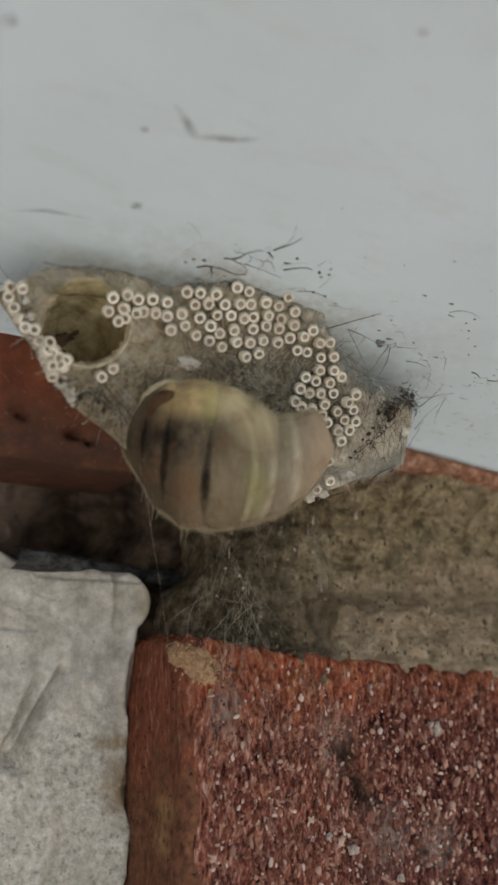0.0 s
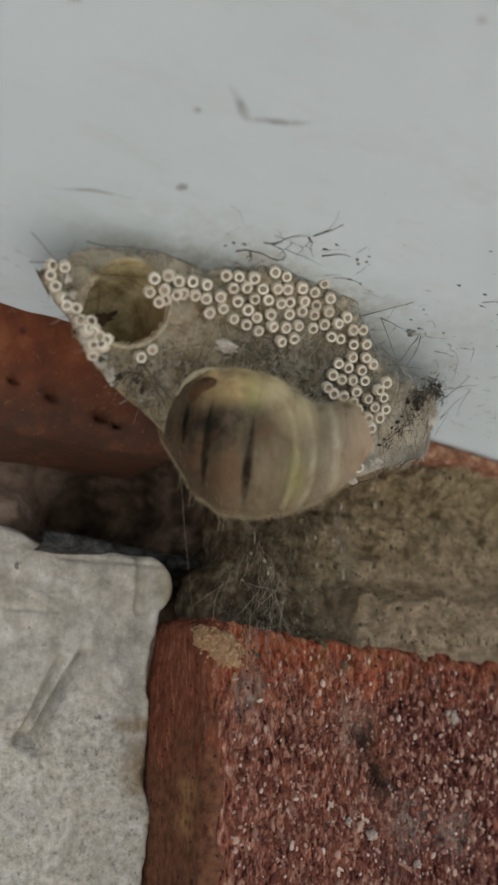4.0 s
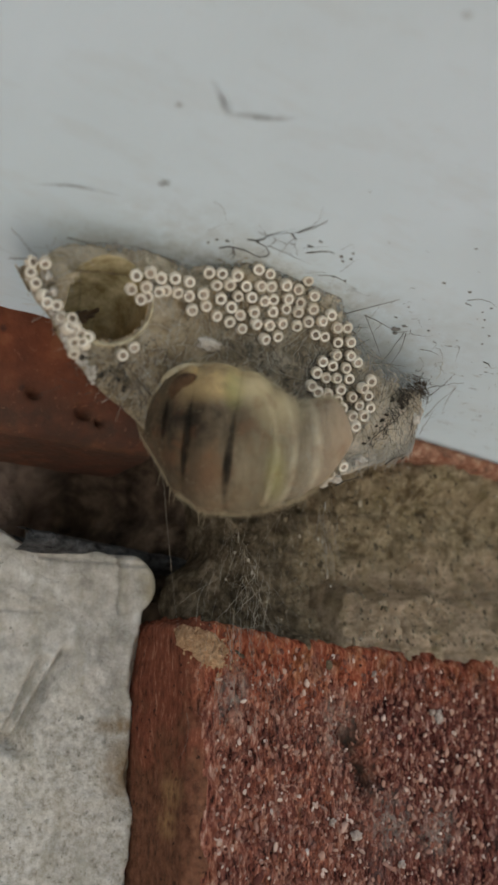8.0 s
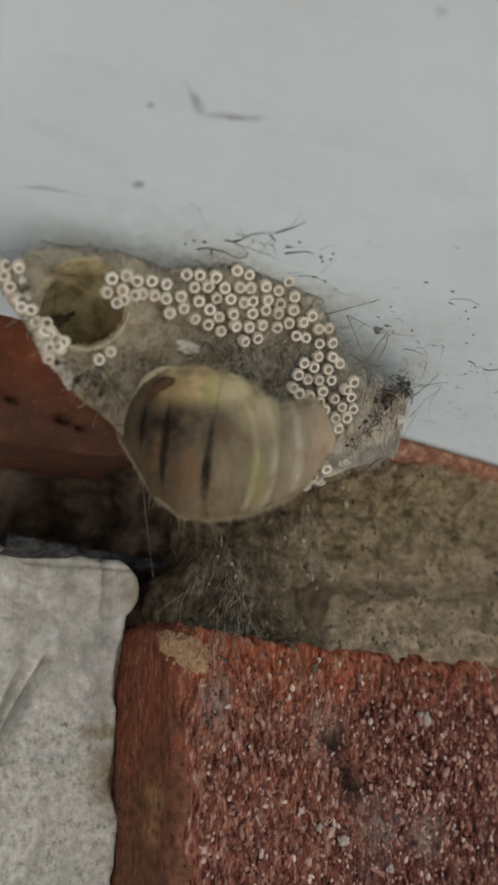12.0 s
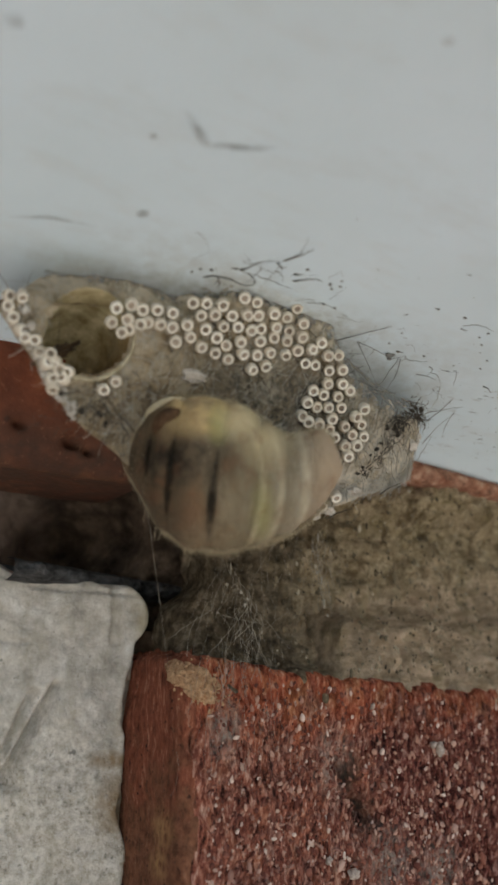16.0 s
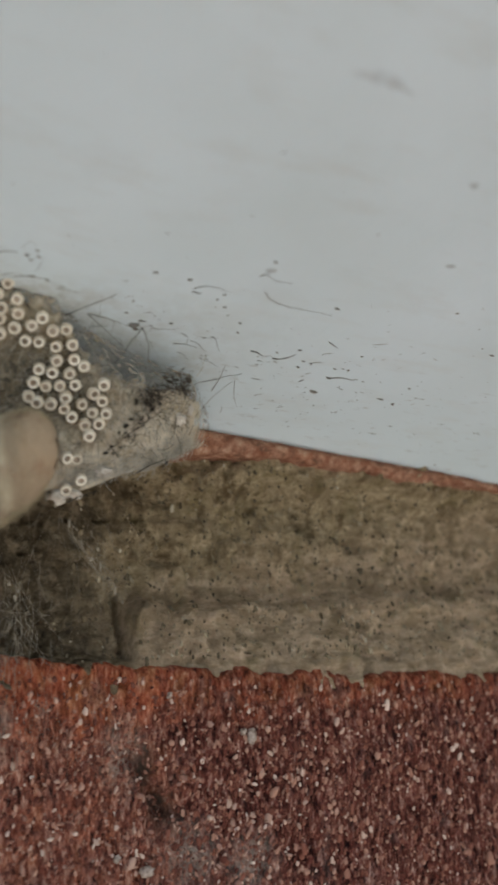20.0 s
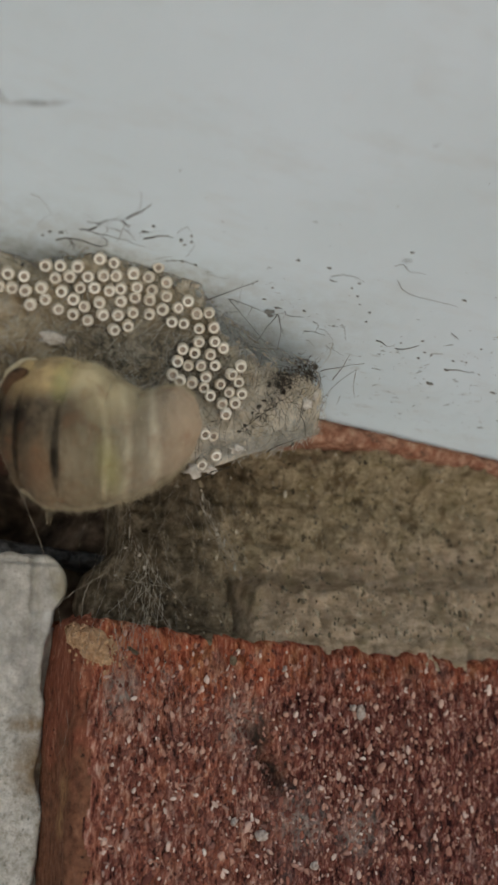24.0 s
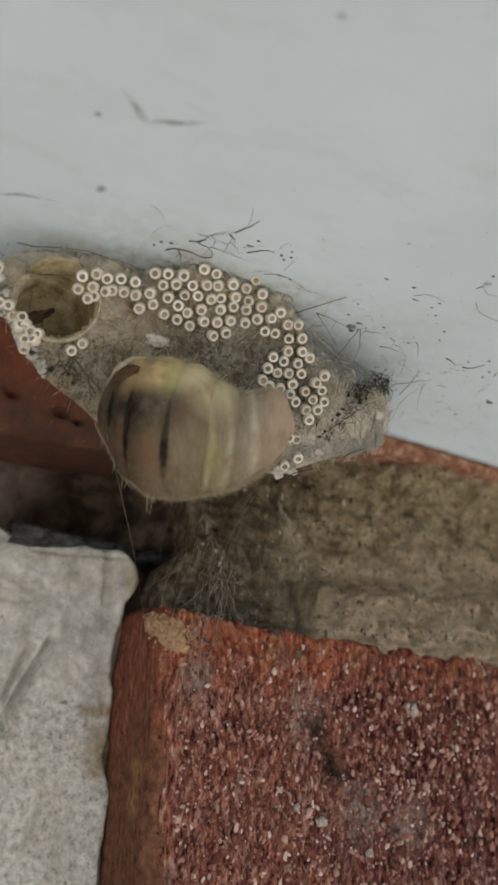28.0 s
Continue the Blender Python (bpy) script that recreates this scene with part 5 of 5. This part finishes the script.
    for k in range(100):
        x, z = (rng.uniform(-14.0, -6.5), rng.uniform(12.3, 15.6)) if k < 54 else (rng.normal(-11.0, 0.8), rng.normal(13.6, 0.35))
        y = float(cocoon_y(x, z)) - 0.15
        hair(bent((x, y, z), (x + rng.normal(0, 0.7), y - 0.2, z + rng.normal(0, 0.9)), rng.normal(0, 0.12, 3), 6, 0.03, 300 + k), rng.uniform(0.02, 0.05))
    for k, (x, z) in enumerate(((10.8, 17.0), (12.5, 17.6), (9.5, 15.9), (10.2, 15.6), (9.2, 15.5), (8.5, 15.4), (8.3, 14.4), (7.6, 13.6), (8.0, 14.0), (6.9, 12.4), (9.8, 16.3), (11.4, 17.3), (9.7, 15.2), (7.2, 12.8), (-13.0, 14.2), (-12.4, 13.7), (-10.6, 13.4), (-11.2, 13.8), (-11.7, 13.5), (-10.2, 13.0), (11.2, 12.4))):
        v, f = lump(rng.uniform(0.06, 0.17, 3), k, 1.4, 10, 14, 0.3)
        part("dark_tuft", v + np.array((x, float(cocoon_y(x, z)) - 0.15, z)), f, HAIR, cocoon, "clot of dark larval hair")
    hair(bent((13.2, -9.2, 19.0), (11.9, -9.0, 16.8), (0.3, 0, 0), 9, 0.03, 30), 0.04, "strand", PALE_HAIR)
    hair(np.array([(-6.9, -7.2, 9.0), (-6.2, -6.3, 8.0), (-5.2, -4.6, 6.8), (-4.2, -3, 5.6), (-3.1, -1.4, 3.8), (-2.3, -0.3, 2.1), (-1.9, -0.2, 0.4)]), 0.026, "strand", WEB)
    verts, faces = [], []
    for k in range(120):
        p = np.array((rng.normal(3.2, 1.3), rng.uniform(-0.9, 0.6), rng.uniform(0.2, 7.5)))
        lean = rng.normal(0, 0.22) if k % 5 else rng.normal(0, 0.9)
        L = rng.uniform(0.6, 2.2) * (2.2 if k % 5 == 0 else 1.0)
        q = p + L * np.array((math.sin(lean), rng.normal(0, 0.25), -math.cos(lean)))
        q[2] = max(q[2], -1.6)
        v, f = tube(bent(p, q, rng.normal(0, 0.14, 3), 9, 0.025, 500 + k), rng.uniform(0.007, 0.018), 4, 0.8)
        n = len(verts)
        verts += [tuple(a) for a in v]
        faces += [tuple(i + n for i in t) for t in f]
    for k in range(46):
        p = np.array((5.1, -6.6, 8.6)) + rng.normal(0, 0.35, 3)
        q = np.array((11.2, 1.4, 4.4)) + rng.normal(0, 0.4, 3)
        a, b = sorted(rng.uniform(0, 1, 2))
        v, f = tube(bent(p + (q - p) * a, p + (q - p) * b, rng.normal(0, 0.15, 3), 7, 0.03, 900 + k), rng.uniform(0.008, 0.018), 4)
        n = len(verts)
        verts += [tuple(c) for c in v]
        faces += [tuple(i + n for i in t) for t in f]
    for k in range(34):
        a = rng.uniform(-1.5, 9.5)
        p = np.array((a, rng.uniform(-6, 1.0), rng.uniform(8.0, 10.3)))
        q = np.array((a + rng.normal(0.3, 1.6), rng.uniform(-0.8, 2.0), rng.uniform(0.5, 7.0)))
        v, f = tube(bent(p, q, rng.normal(0, 0.5, 3), 8, 0.02, 800 + k), rng.uniform(0.005, 0.01), 4)
        n = len(verts)
        verts += [tuple(a) for a in v]
        faces += [tuple(i + n for i in t) for t in f]
    for k in range(60):
        x, z = rng.normal(3.0, 1.9), rng.uniform(-5.0, 0.6)
        L = rng.uniform(0.7, 3.0)
        p = np.array((x, -0.75, z))
        q = p + np.array((rng.normal(0, 0.14) * L, rng.uniform(-0.1, 0.2), -L))
        v, f = tube(bent(p, q, rng.normal(0, 0.15, 3), 7, 0.02, 1000 + k), rng.uniform(0.006, 0.013), 4)
        n = len(verts)
        verts += [tuple(c) for c in v]
        faces += [tuple(i + n for i in t) for t in f]
    tagged(part("loose_web", verts, faces, WEB, cocoon, "tangle of pale silk strands below the cocoon"), kind="stuff")
    for k, (x, y, z, s) in enumerate(((2.3, -0.4, 6.9, (0.06, 0.06, 0.4)), (3.0, -0.6, 5.4, (0.1, 0.08, 0.13)), (3.6, -0.4, 5.0, (0.1, 0.06, 0.09)), (5.3, -6.4, 8.5, (0.09, 0.1, 0.25)), (7.9, -2.3, 6.9, (0.12, 0.1, 0.14)), (8.6, -1.7, 6.5, (0.08, 0.1, 0.3)), (10.3, 0.6, 5.2, (0.1, 0.08, 0.35)), (11.0, 1.2, 4.5, (0.08, 0.08, 0.12)), (6.6, -4.3, 7.7, (0.07, 0.07, 0.1)), (2.1, -0.3, 5.9, (0.12, 0.08, 0.1)), (3.4, -0.4, 4.6, (0.09, 0.07, 0.12)), (1.5, -0.2, 4.0, (0.1, 0.08, 0.08)))):
        v, f = lump(s, k, 0.6, 8, 9, 0.6)
        part("silk_fleck", v + np.array((x, y, z)), f, WEB, cocoon, "fleck of white silk caught in the web")


def make_felt(cocoon):
    """Fibres felted over the face of the cocoon, and wisps on the board beside it."""
    rng = np.random.default_rng(77)
    for name, count, material, thick, label in (("pale_fibre", 1500, PALE_HAIR, 0.015, "pale silk fibres felted on the cocoon"), ("dark_fibre", 1100, HAIR, 0.015, "dark larval hairs felted on the cocoon")):
        verts, faces = [], []
        for k in range(count):
            x = rng.uniform(-15.5, 14.5)
            low = np.interp(x, (-16, -15.4, -14.4, -12.4, -8, -3, 5, 10, 13, 15), (18.2, 17.2, 15.9, 13.3, 11.1, 10, 10.4, 12.1, 13.6, 15.3))
            z = rng.uniform(low, 20)
            if ((x - HOLE[0]) / HOLE[2]) ** 2 + ((z - HOLE[1]) / HOLE[3]) ** 2 < 1.2:
                continue
            if x > 3 and z > np.interp(x, (3, 4.5, 5.5, 6.6, 8), (20.3, 18.6, 17.6, 16.9, 16.6)) or x > 12.8:
                continue
            if name == "dark_fibre" and not (z < 17.5 and (x > -5 or z < 15)) and rng.random() < 0.7:
                continue
            a = rng.uniform(0, 2 * math.pi)
            L = rng.uniform(0.5, 2.2)
            n = 7
            f = np.linspace(-0.5, 0.5, n)
            bow = rng.normal(0, 0.35)
            px = x + L * f * math.cos(a) - bow * (0.25 - f * f) * math.sin(a) * 2
            pz = z + L * f * math.sin(a) + bow * (0.25 - f * f) * math.cos(a) * 2
            lift = 0.03 + rng.uniform(0, 0.35) * rng.random() * (1 + f)
            P = np.stack([px, skin_y(px, pz) - lift, pz], 1)
            P[:, 2] = np.minimum(P[:, 2], soffit_z(P[:, 0], P[:, 1]) - 0.05)
            v, q = tube(P, thick * rng.uniform(0.5, 1.5), 3)
            m = len(verts)
            verts += [tuple(p) for p in v]
            faces += [tuple(i + m for i in t) for t in q]
        tagged(part(name, verts, faces, material, cocoon, label), kind="stuff")
    verts, faces = [], []
    for k in range(420):
        x = rng.uniform(5.0, 14.2)
        low = np.interp(x, (5, 10, 13, 16), (10.3, 11.7, 13.2, 15))
        z = low + abs(rng.normal(0, 0.6)) + 0.1
        L = rng.uniform(0.5, 2.4)
        f = np.linspace(-0.5, 0.5, 7)
        a = rng.normal(0.5, 0.4)
        px, pz = x + L * f * math.cos(a), z + L * f * math.sin(a) + rng.normal(0, 0.3) * (0.25 - f * f)
        P = np.stack([px, skin_y(px, pz) - rng.uniform(0, 0.3), pz], 1)
        v, q = tube(P, rng.uniform(0.008, 0.02), 3)
        m = len(verts)
        verts += [tuple(p) for p in v]
        faces += [tuple(i + m for i in t) for t in q]
    tagged(part("lip_floss", verts, faces, PALE_HAIR, cocoon, "soft whitish silk lip of the cocoon's foot"), kind="stuff")
    verts, faces = [], []
    for k in range(40):
        if k < 20:
            x, y = rng.normal(-2.4, 2.4), rng.normal(-14.0, 1.1)
        else:
            x, y = rng.uniform(5, 15), rng.normal(-9.8, 1.6)
        a = rng.normal(0.0, 0.9)
        L = rng.uniform(0.3, 1.6)
        f = np.linspace(-0.5, 0.5, 8)
        wig = np.cumsum(np.cumsum(rng.normal(0, 0.07, 8)) - 0.05 * np.sin(np.linspace(0, 6, 8)))
        px, py = x + L * f * math.cos(a) - wig * math.sin(a), y + L * f * math.sin(a) + wig * math.cos(a)
        P = np.stack([px, py, soffit_z(px, py) - 0.06], 1)
        v, q = tube(P, rng.uniform(0.008, 0.02), 4)
        m = len(verts)
        verts += [tuple(p) for p in v]
        faces += [tuple(i + m for i in t) for t in q]
    tagged(part("board_fibre", verts, faces, HAIR, cocoon, "short dark hairs caught on the board"), kind="stuff")


COCOON = make_cocoon()
make_felt(COCOON)
make_hairs(COCOON)


# ---- eggs ----
def make_first_egg():
    """A squat barrel with a cream rim round a sunken dimple; its axis is z."""
    egg = empty("egg", "small beige insect egg with cream rim and dark dimple", "egg", "eggs on the cocoon")
    v, f = lathe([(0.017, -0.45), (0.22, -0.42), (0.34, -0.28), (0.39, -0.09), (0.385, 0.06), (0.35, 0.16), (0.3, 0.217)], 18)
    part("shell", v, f, EGG_SHELL, egg)
    v, f = lathe([(0.300, 0.174), (0.345, 0.191), (0.342, 0.252), (0.308, 0.295), (0.266, 0.306), (0.224, 0.288), (0.192, 0.235), (0.184, 0.191)], 18)
    part("rim", v, f, EGG_RIM, egg)
    v, f = lathe([(0.2, 0.226), (0.165, 0.192), (0.085, 0.172), (0.003, 0.172)], 14)
    part("dimple", v, f, EGG_DIMPLE, egg)
    return egg


FIRST_EGG = make_first_egg()
egg_rng = np.random.default_rng(5)
egg_count = 0


def eggs(*places, out=0.22):
    """Eggs at (x, z) on the face of the cocoon, dimples outward."""
    global egg_count
    for x, z in places:
        wild = 3.0 if x < -11.5 else 1.0
        z += 0.15
        y = float(skin_y(x, z)) - out - egg_rng.uniform(0, 0.15)
        way = Vector((-0.24 + wild * egg_rng.normal(0, 0.15), -0.84, -0.62 + wild * egg_rng.normal(0, 0.13))).normalized()
        m = Matrix.Translation((U * x, U * y, U * z)) @ way.to_track_quat("Z", "Y").to_matrix().to_4x4() @ Matrix.Rotation(egg_rng.uniform(0, 6), 4, "Z")
        if egg_count == 0:
            FIRST_EGG.matrix_world = m @ Matrix.Scale(0.97, 4)
        else:
            copy_thing(FIRST_EGG, m @ Matrix.Scale(egg_rng.uniform(0.92, 1.02), 4))
        egg_count += 1


eggs((-6.4, 19.9), (-5.6, 20), (-4.6, 20.1), (-3.4, 20.6), (-2.5, 20.6), (-1.3, 20.2), (-0.3, 20.2), (0.2, 20.8), (-7.6, 19.1), (-5.8, 19.3), (-5, 19.5), (-3.9, 19.6))
eggs((-3.1, 19.7), (-2.3, 19.9), (-7.4, 18.4), (-6.5, 18.7), (-5.3, 18.7), (-4.3, 19), (-3.5, 19), (-2.6, 19), (-1.9, 19.3), (-1, 19.5), (-0, 19.5), (0.8, 20))
eggs((-8.2, 18.4), (-7, 17.7), (-6.2, 18.1), (-5.4, 17.7), (-4.6, 18.3), (-3.9, 18), (-3.1, 18.3), (-1.8, 18.6), (-1, 18.9), (-0.1, 18.9), (0.9, 19.3), (-4.5, 17.5))
eggs((-3.6, 17.3), (-2.8, 17.7), (-1.9, 17.8), (-1, 18.1), (0, 18.1), (0.8, 18.5), (1.7, 18.7), (2.3, 19.2), (-2, 17), (-1.2, 17.3), (1.5, 17.9), (2.3, 18))
eggs((3, 18.6), (3.8, 18.8), (3.3, 17.8), (4.2, 18), (3.4, 17.1), (4.4, 17.2), (5, 16.9), (2.4, 16.5), (3.2, 16.4), (4.2, 16.4), (2.2, 15.8), (2.9, 15.6))
eggs((3.7, 15.7), (4.6, 15.8), (2, 15), (6.3, 16), (4.1, 15.1), (5.7, 15.4), (6.3, 15.1), (3.3, 14.7), (2.5, 14.7), (5.1, 14.8), (4.1, 14.5), (5.8, 14.4))
eggs((6.6, 14.4), (4.6, 14.1), (5.4, 13.7), (6.2, 13.8), (5.7, 13.1), (-10.9, 18.7), (-10, 19.1), (-11, 18), (-10.1, 18.3), (-10.3, 17.6), (-9.9, 17.8), (-9.3, 19))
eggs((-8.5, 19.1), (-8.9, 18.4), (-9.3, 18.2), (5.1, 11.8), (5.5, 10.7), (4.7, 10.1), (4.5, 11.8))
eggs((-16.2, 19.1), (-15.6, 19), (-15.8, 17.9), (-16.1, 18.5), (-15.4, 17.3), (-15.1, 16.8), (-14.7, 16.7), (-14.4, 16.1), (-13.9, 16), (-14, 15.5), (-13.6, 14.8), (-13.5, 14.3), out=0.1)
eggs((-13.3, 15.3), (-12.8, 15.2), (-13, 14.8), (-13.6, 15.6), (-10.1, 15.1), (-10.7, 14.6), out=0.1)


# ---- moth ----
MOTH_AT = pose(U * -3.47, U * -10.47, U * 10.61) @ Matrix(((0.86, 0.49, -0.15), (-0.51, 0.83, -0.21), (0.02, 0.26, 0.97))).to_quaternion().to_matrix().to_4x4()


def make_moth_body():
    """Wingless female moth: local x along the body to its tail, y away from the viewer, z up."""
    moth = empty("moth", "plump wingless olive-grey moth clinging below its eggs", "moth", m=MOTH_AT)
    at = (-6.15, -6.0, -5.3, -4.55, -3.4, -1.8, -0.16, 0.6, 1.46, 2.25, 3.1, 3.7, 4.4, 4.9, 5.36, 5.9, 6.15, 6.3)
    top = (1.4, 1.85, 2.97, 4.0, 4.48, 4.4, 4.09, 3.74, 3.2, 2.62, 2.22, 2.27, 2.5, 2.52, 2.36, 1.9, 1.5, 1.0)
    foot = (1.1, 0.65, -0.23, -1.2, -2.86, -4.0, -4.23, -4.2, -4.06, -3.9, -3.66, -3.45, -3.1, -2.75, -2.35, -1.75, -1.3, -0.8)
    mid = tuple((p + q) / 2 for p, q in zip(top, foot))
    rad = tuple((p - q) / 2 for p, q in zip(top, foot))
    deep = tuple(np.interp(at, (-6.15, -5.3, -4.55, -3.4, -1.8, 0, 1.46, 3.1, 4.4, 5.36, 6.3), (1.6, 1.2, 0.9, 0.4, 0.1, 0.0, 0.2, 0.8, 1.2, 1.6, 2.1)))
    cuts = (("head", -6.15, -5.2, 0.0), ("thorax", -5.2, -4.1, 0.0), ("abdomen_segment", -4.1, -2.95, 0.02), ("abdomen_segment", -2.95, -0.45, 0.013), ("abdomen_segment", -0.45, 1.45, 0.016), ("abdomen_segment", 1.45, 2.95, 0.02), ("abdomen_segment", 2.95, 4.4, 0.02), ("tail", 4.4, 6.3, 0.016))
    side = np.linspace(0, 2 * math.pi, 56, endpoint=False)
    made = []

    def skin(x, swell, ang):
        r = np.interp(x, at, rad)
        zc, yc = np.interp(x, at, mid), np.interp(x, at, deep)
        bulge = 1 + swell
        z = zc + r * bulge * np.sin(ang)
        y = yc + 0.85 * r * bulge * np.cos(ang)
        lean = 0.14 * (z - zc)
        bow = 0.32 * np.clip(x / 3, -0.3, 1.2) * np.maximum(-np.cos(ang), 0) ** 2
        return np.stack([x + lean + bow, y, z], -1)
    for name, a, b, swell in cuts:
        rows = 16
        f = np.linspace(0, 1, rows)
        x = a + (min(b + 0.3, 6.3) - a) * f
        fat = 5.0 * swell * (np.sin(math.pi * f) ** 0.7 - 0.6) - 0.03 * step(x, b - 0.1, b + 0.3)
        G = np.array([skin(xx, s, side) for xx, s in zip(x, fat)])
        G = G + (0.1 * fbm(G[..., 0], G[..., 1], G[..., 2], 1.6, 3, 2))[..., None] * np.array((0, -1, 0.3))
        v = G.transpose(1, 0, 2).reshape(-1, 3)
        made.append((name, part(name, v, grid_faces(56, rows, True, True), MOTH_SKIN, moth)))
    for x, a0, a1, w, mat, name in ((-4.1, 2.7, 3.6, 0.2, MOTH_BAND, "dark_band"), (-2.75, 2.6, 4.0, 0.25, MOTH_BAND, "dark_band"), (-0.42, 2.7, 4.2, 0.26, MOTH_BAND, "dark_band")):
        ang = np.linspace(a0, a1, 26)
        prof = np.sin(np.linspace(0.05, math.pi - 0.05, 26))
        G = []
        for k in np.linspace(-1, 1, 5):
            p = np.array([skin(x + k * w * q, 0.045 - 0.012 * abs(k), np.array([c]))[0] for c, q in zip(ang, prof)])
            G.append(p)
        G = np.array(G)
        band = part(name, *sheet(G[..., 0], G[..., 1], G[..., 2]), mat, moth)
        lay_uv(band.data, 5, 26)
    for name, line, w, mat, label in (("wing_stub", ((-3.75, 2.25), (-3.6, 2.75), (-3.25, 3.2), (-2.8, 3.5), (-2.4, 3.65)), 0.62, STUB, "dark brown stub of a wing"), ("shoulder_rim", ((-4.8, 2.4), (-4.6, 3.05), (-4.2, 3.65), (-3.6, 4.1), (-2.9, 4.3), (-2.1, 4.3)), 0.3, MOTH_FUZZ, "pale furry rim of the shoulder")):
        line = np.array(line)
        f = np.linspace(0, len(line) - 1, 24)
        sx, sz = np.interp(f, range(len(line)), line[:, 0]), np.interp(f, range(len(line)), line[:, 1])
        bx = sx - 0.14 * 3
        zc, rr, yc = np.interp(bx, at, mid), np.interp(bx, at, rad), np.interp(bx, at, deep)
        lift = np.clip((sz - zc) / rr, -0.96, 0.96)
        sy = yc - 0.85 * rr * np.sqrt(1 - lift ** 2) - 0.12
        v, f = tube(np.stack([sx, sy, zc + lift * rr], 1), w, 12, 0.6)
        ring = v.reshape(24, 12, 3)
        core = ring.mean(1, keepdims=True)
        slim = np.sqrt(np.sin(np.linspace(0.02, math.pi - 0.02, 24)))[:, None, None]
        v = (core + (ring - core) * slim).reshape(-1, 3)
        v = v + (0.12 * fbm(v[:, 0], v[:, 1], v[:, 2], 0.5, 2, 3))[:, None]
        part(name, v, f, mat, moth, label)
    rng = np.random.default_rng(8)
    verts, faces = [], []
    for k in range(5500):
        x = rng.uniform(-5.9, 6.0)
        c = rng.uniform(1.3, 2.0) if rng.random() < 0.38 else rng.uniform(4.3, 5.0) if rng.random() < 0.9 else rng.uniform(2.1, 4.2)
        p = skin(x, 0.0, np.array([c]))[0]
        q = skin(x, 0.085 * 3 / max(np.interp(x, at, rad), 1.2), np.array([c]))[0] + rng.normal(0, 0.09, 3) + np.array((0.12, 0, -0.05))
        v, f = tube(bent(p, p + (q - p) * rng.uniform(0.5, 1.2), (0, 0, 0), 3), rng.uniform(0.005, 0.011), 3)
        n = len(verts)
        verts += [tuple(a) for a in v]
        faces += [tuple(i + n for i in t) for t in f]
    tagged(part("body_hair", verts, faces, MOTH_FUZZ, moth, "fine pale fuzz"), kind="stuff")
    for k in range(9):
        a = rng.uniform(-4.5, -0.5)
        p = skin(a, 0, np.array([4.6 - 0.06 * a]))[0]
        q = p + np.array((rng.normal(-0.2, 0.3), rng.normal(0, 0.2), -rng.uniform(0.5, 1.2)))
        v, f = tube(bent(p, q, (0, 0, 0.05), 5), 0.025, 4)
        part("bristle", v, f, MOTH_FUZZ, moth)
    return moth, dict((n, o) for n, o in made)


MOTH_SKIN = make_moth("olive_grey_moth_skin")
MOTH_BAND = make_smudge("dark_band_scales", (0.02, 0.015, 0.01), 1.6, 1.4)
MOTH_FUZZ = plain("pale_moth_fuzz", (0.36, 0.29, 0.18), (0.56, 0.47, 0.32), 0.6, 0.7, 0.0)
STUB = plain("brown_wing_scales", (0.045, 0.023, 0.011), (0.12, 0.064, 0.03), 0.5, 0.85, 0.15)
MOTH, MOTH_PARTS = make_moth_body()


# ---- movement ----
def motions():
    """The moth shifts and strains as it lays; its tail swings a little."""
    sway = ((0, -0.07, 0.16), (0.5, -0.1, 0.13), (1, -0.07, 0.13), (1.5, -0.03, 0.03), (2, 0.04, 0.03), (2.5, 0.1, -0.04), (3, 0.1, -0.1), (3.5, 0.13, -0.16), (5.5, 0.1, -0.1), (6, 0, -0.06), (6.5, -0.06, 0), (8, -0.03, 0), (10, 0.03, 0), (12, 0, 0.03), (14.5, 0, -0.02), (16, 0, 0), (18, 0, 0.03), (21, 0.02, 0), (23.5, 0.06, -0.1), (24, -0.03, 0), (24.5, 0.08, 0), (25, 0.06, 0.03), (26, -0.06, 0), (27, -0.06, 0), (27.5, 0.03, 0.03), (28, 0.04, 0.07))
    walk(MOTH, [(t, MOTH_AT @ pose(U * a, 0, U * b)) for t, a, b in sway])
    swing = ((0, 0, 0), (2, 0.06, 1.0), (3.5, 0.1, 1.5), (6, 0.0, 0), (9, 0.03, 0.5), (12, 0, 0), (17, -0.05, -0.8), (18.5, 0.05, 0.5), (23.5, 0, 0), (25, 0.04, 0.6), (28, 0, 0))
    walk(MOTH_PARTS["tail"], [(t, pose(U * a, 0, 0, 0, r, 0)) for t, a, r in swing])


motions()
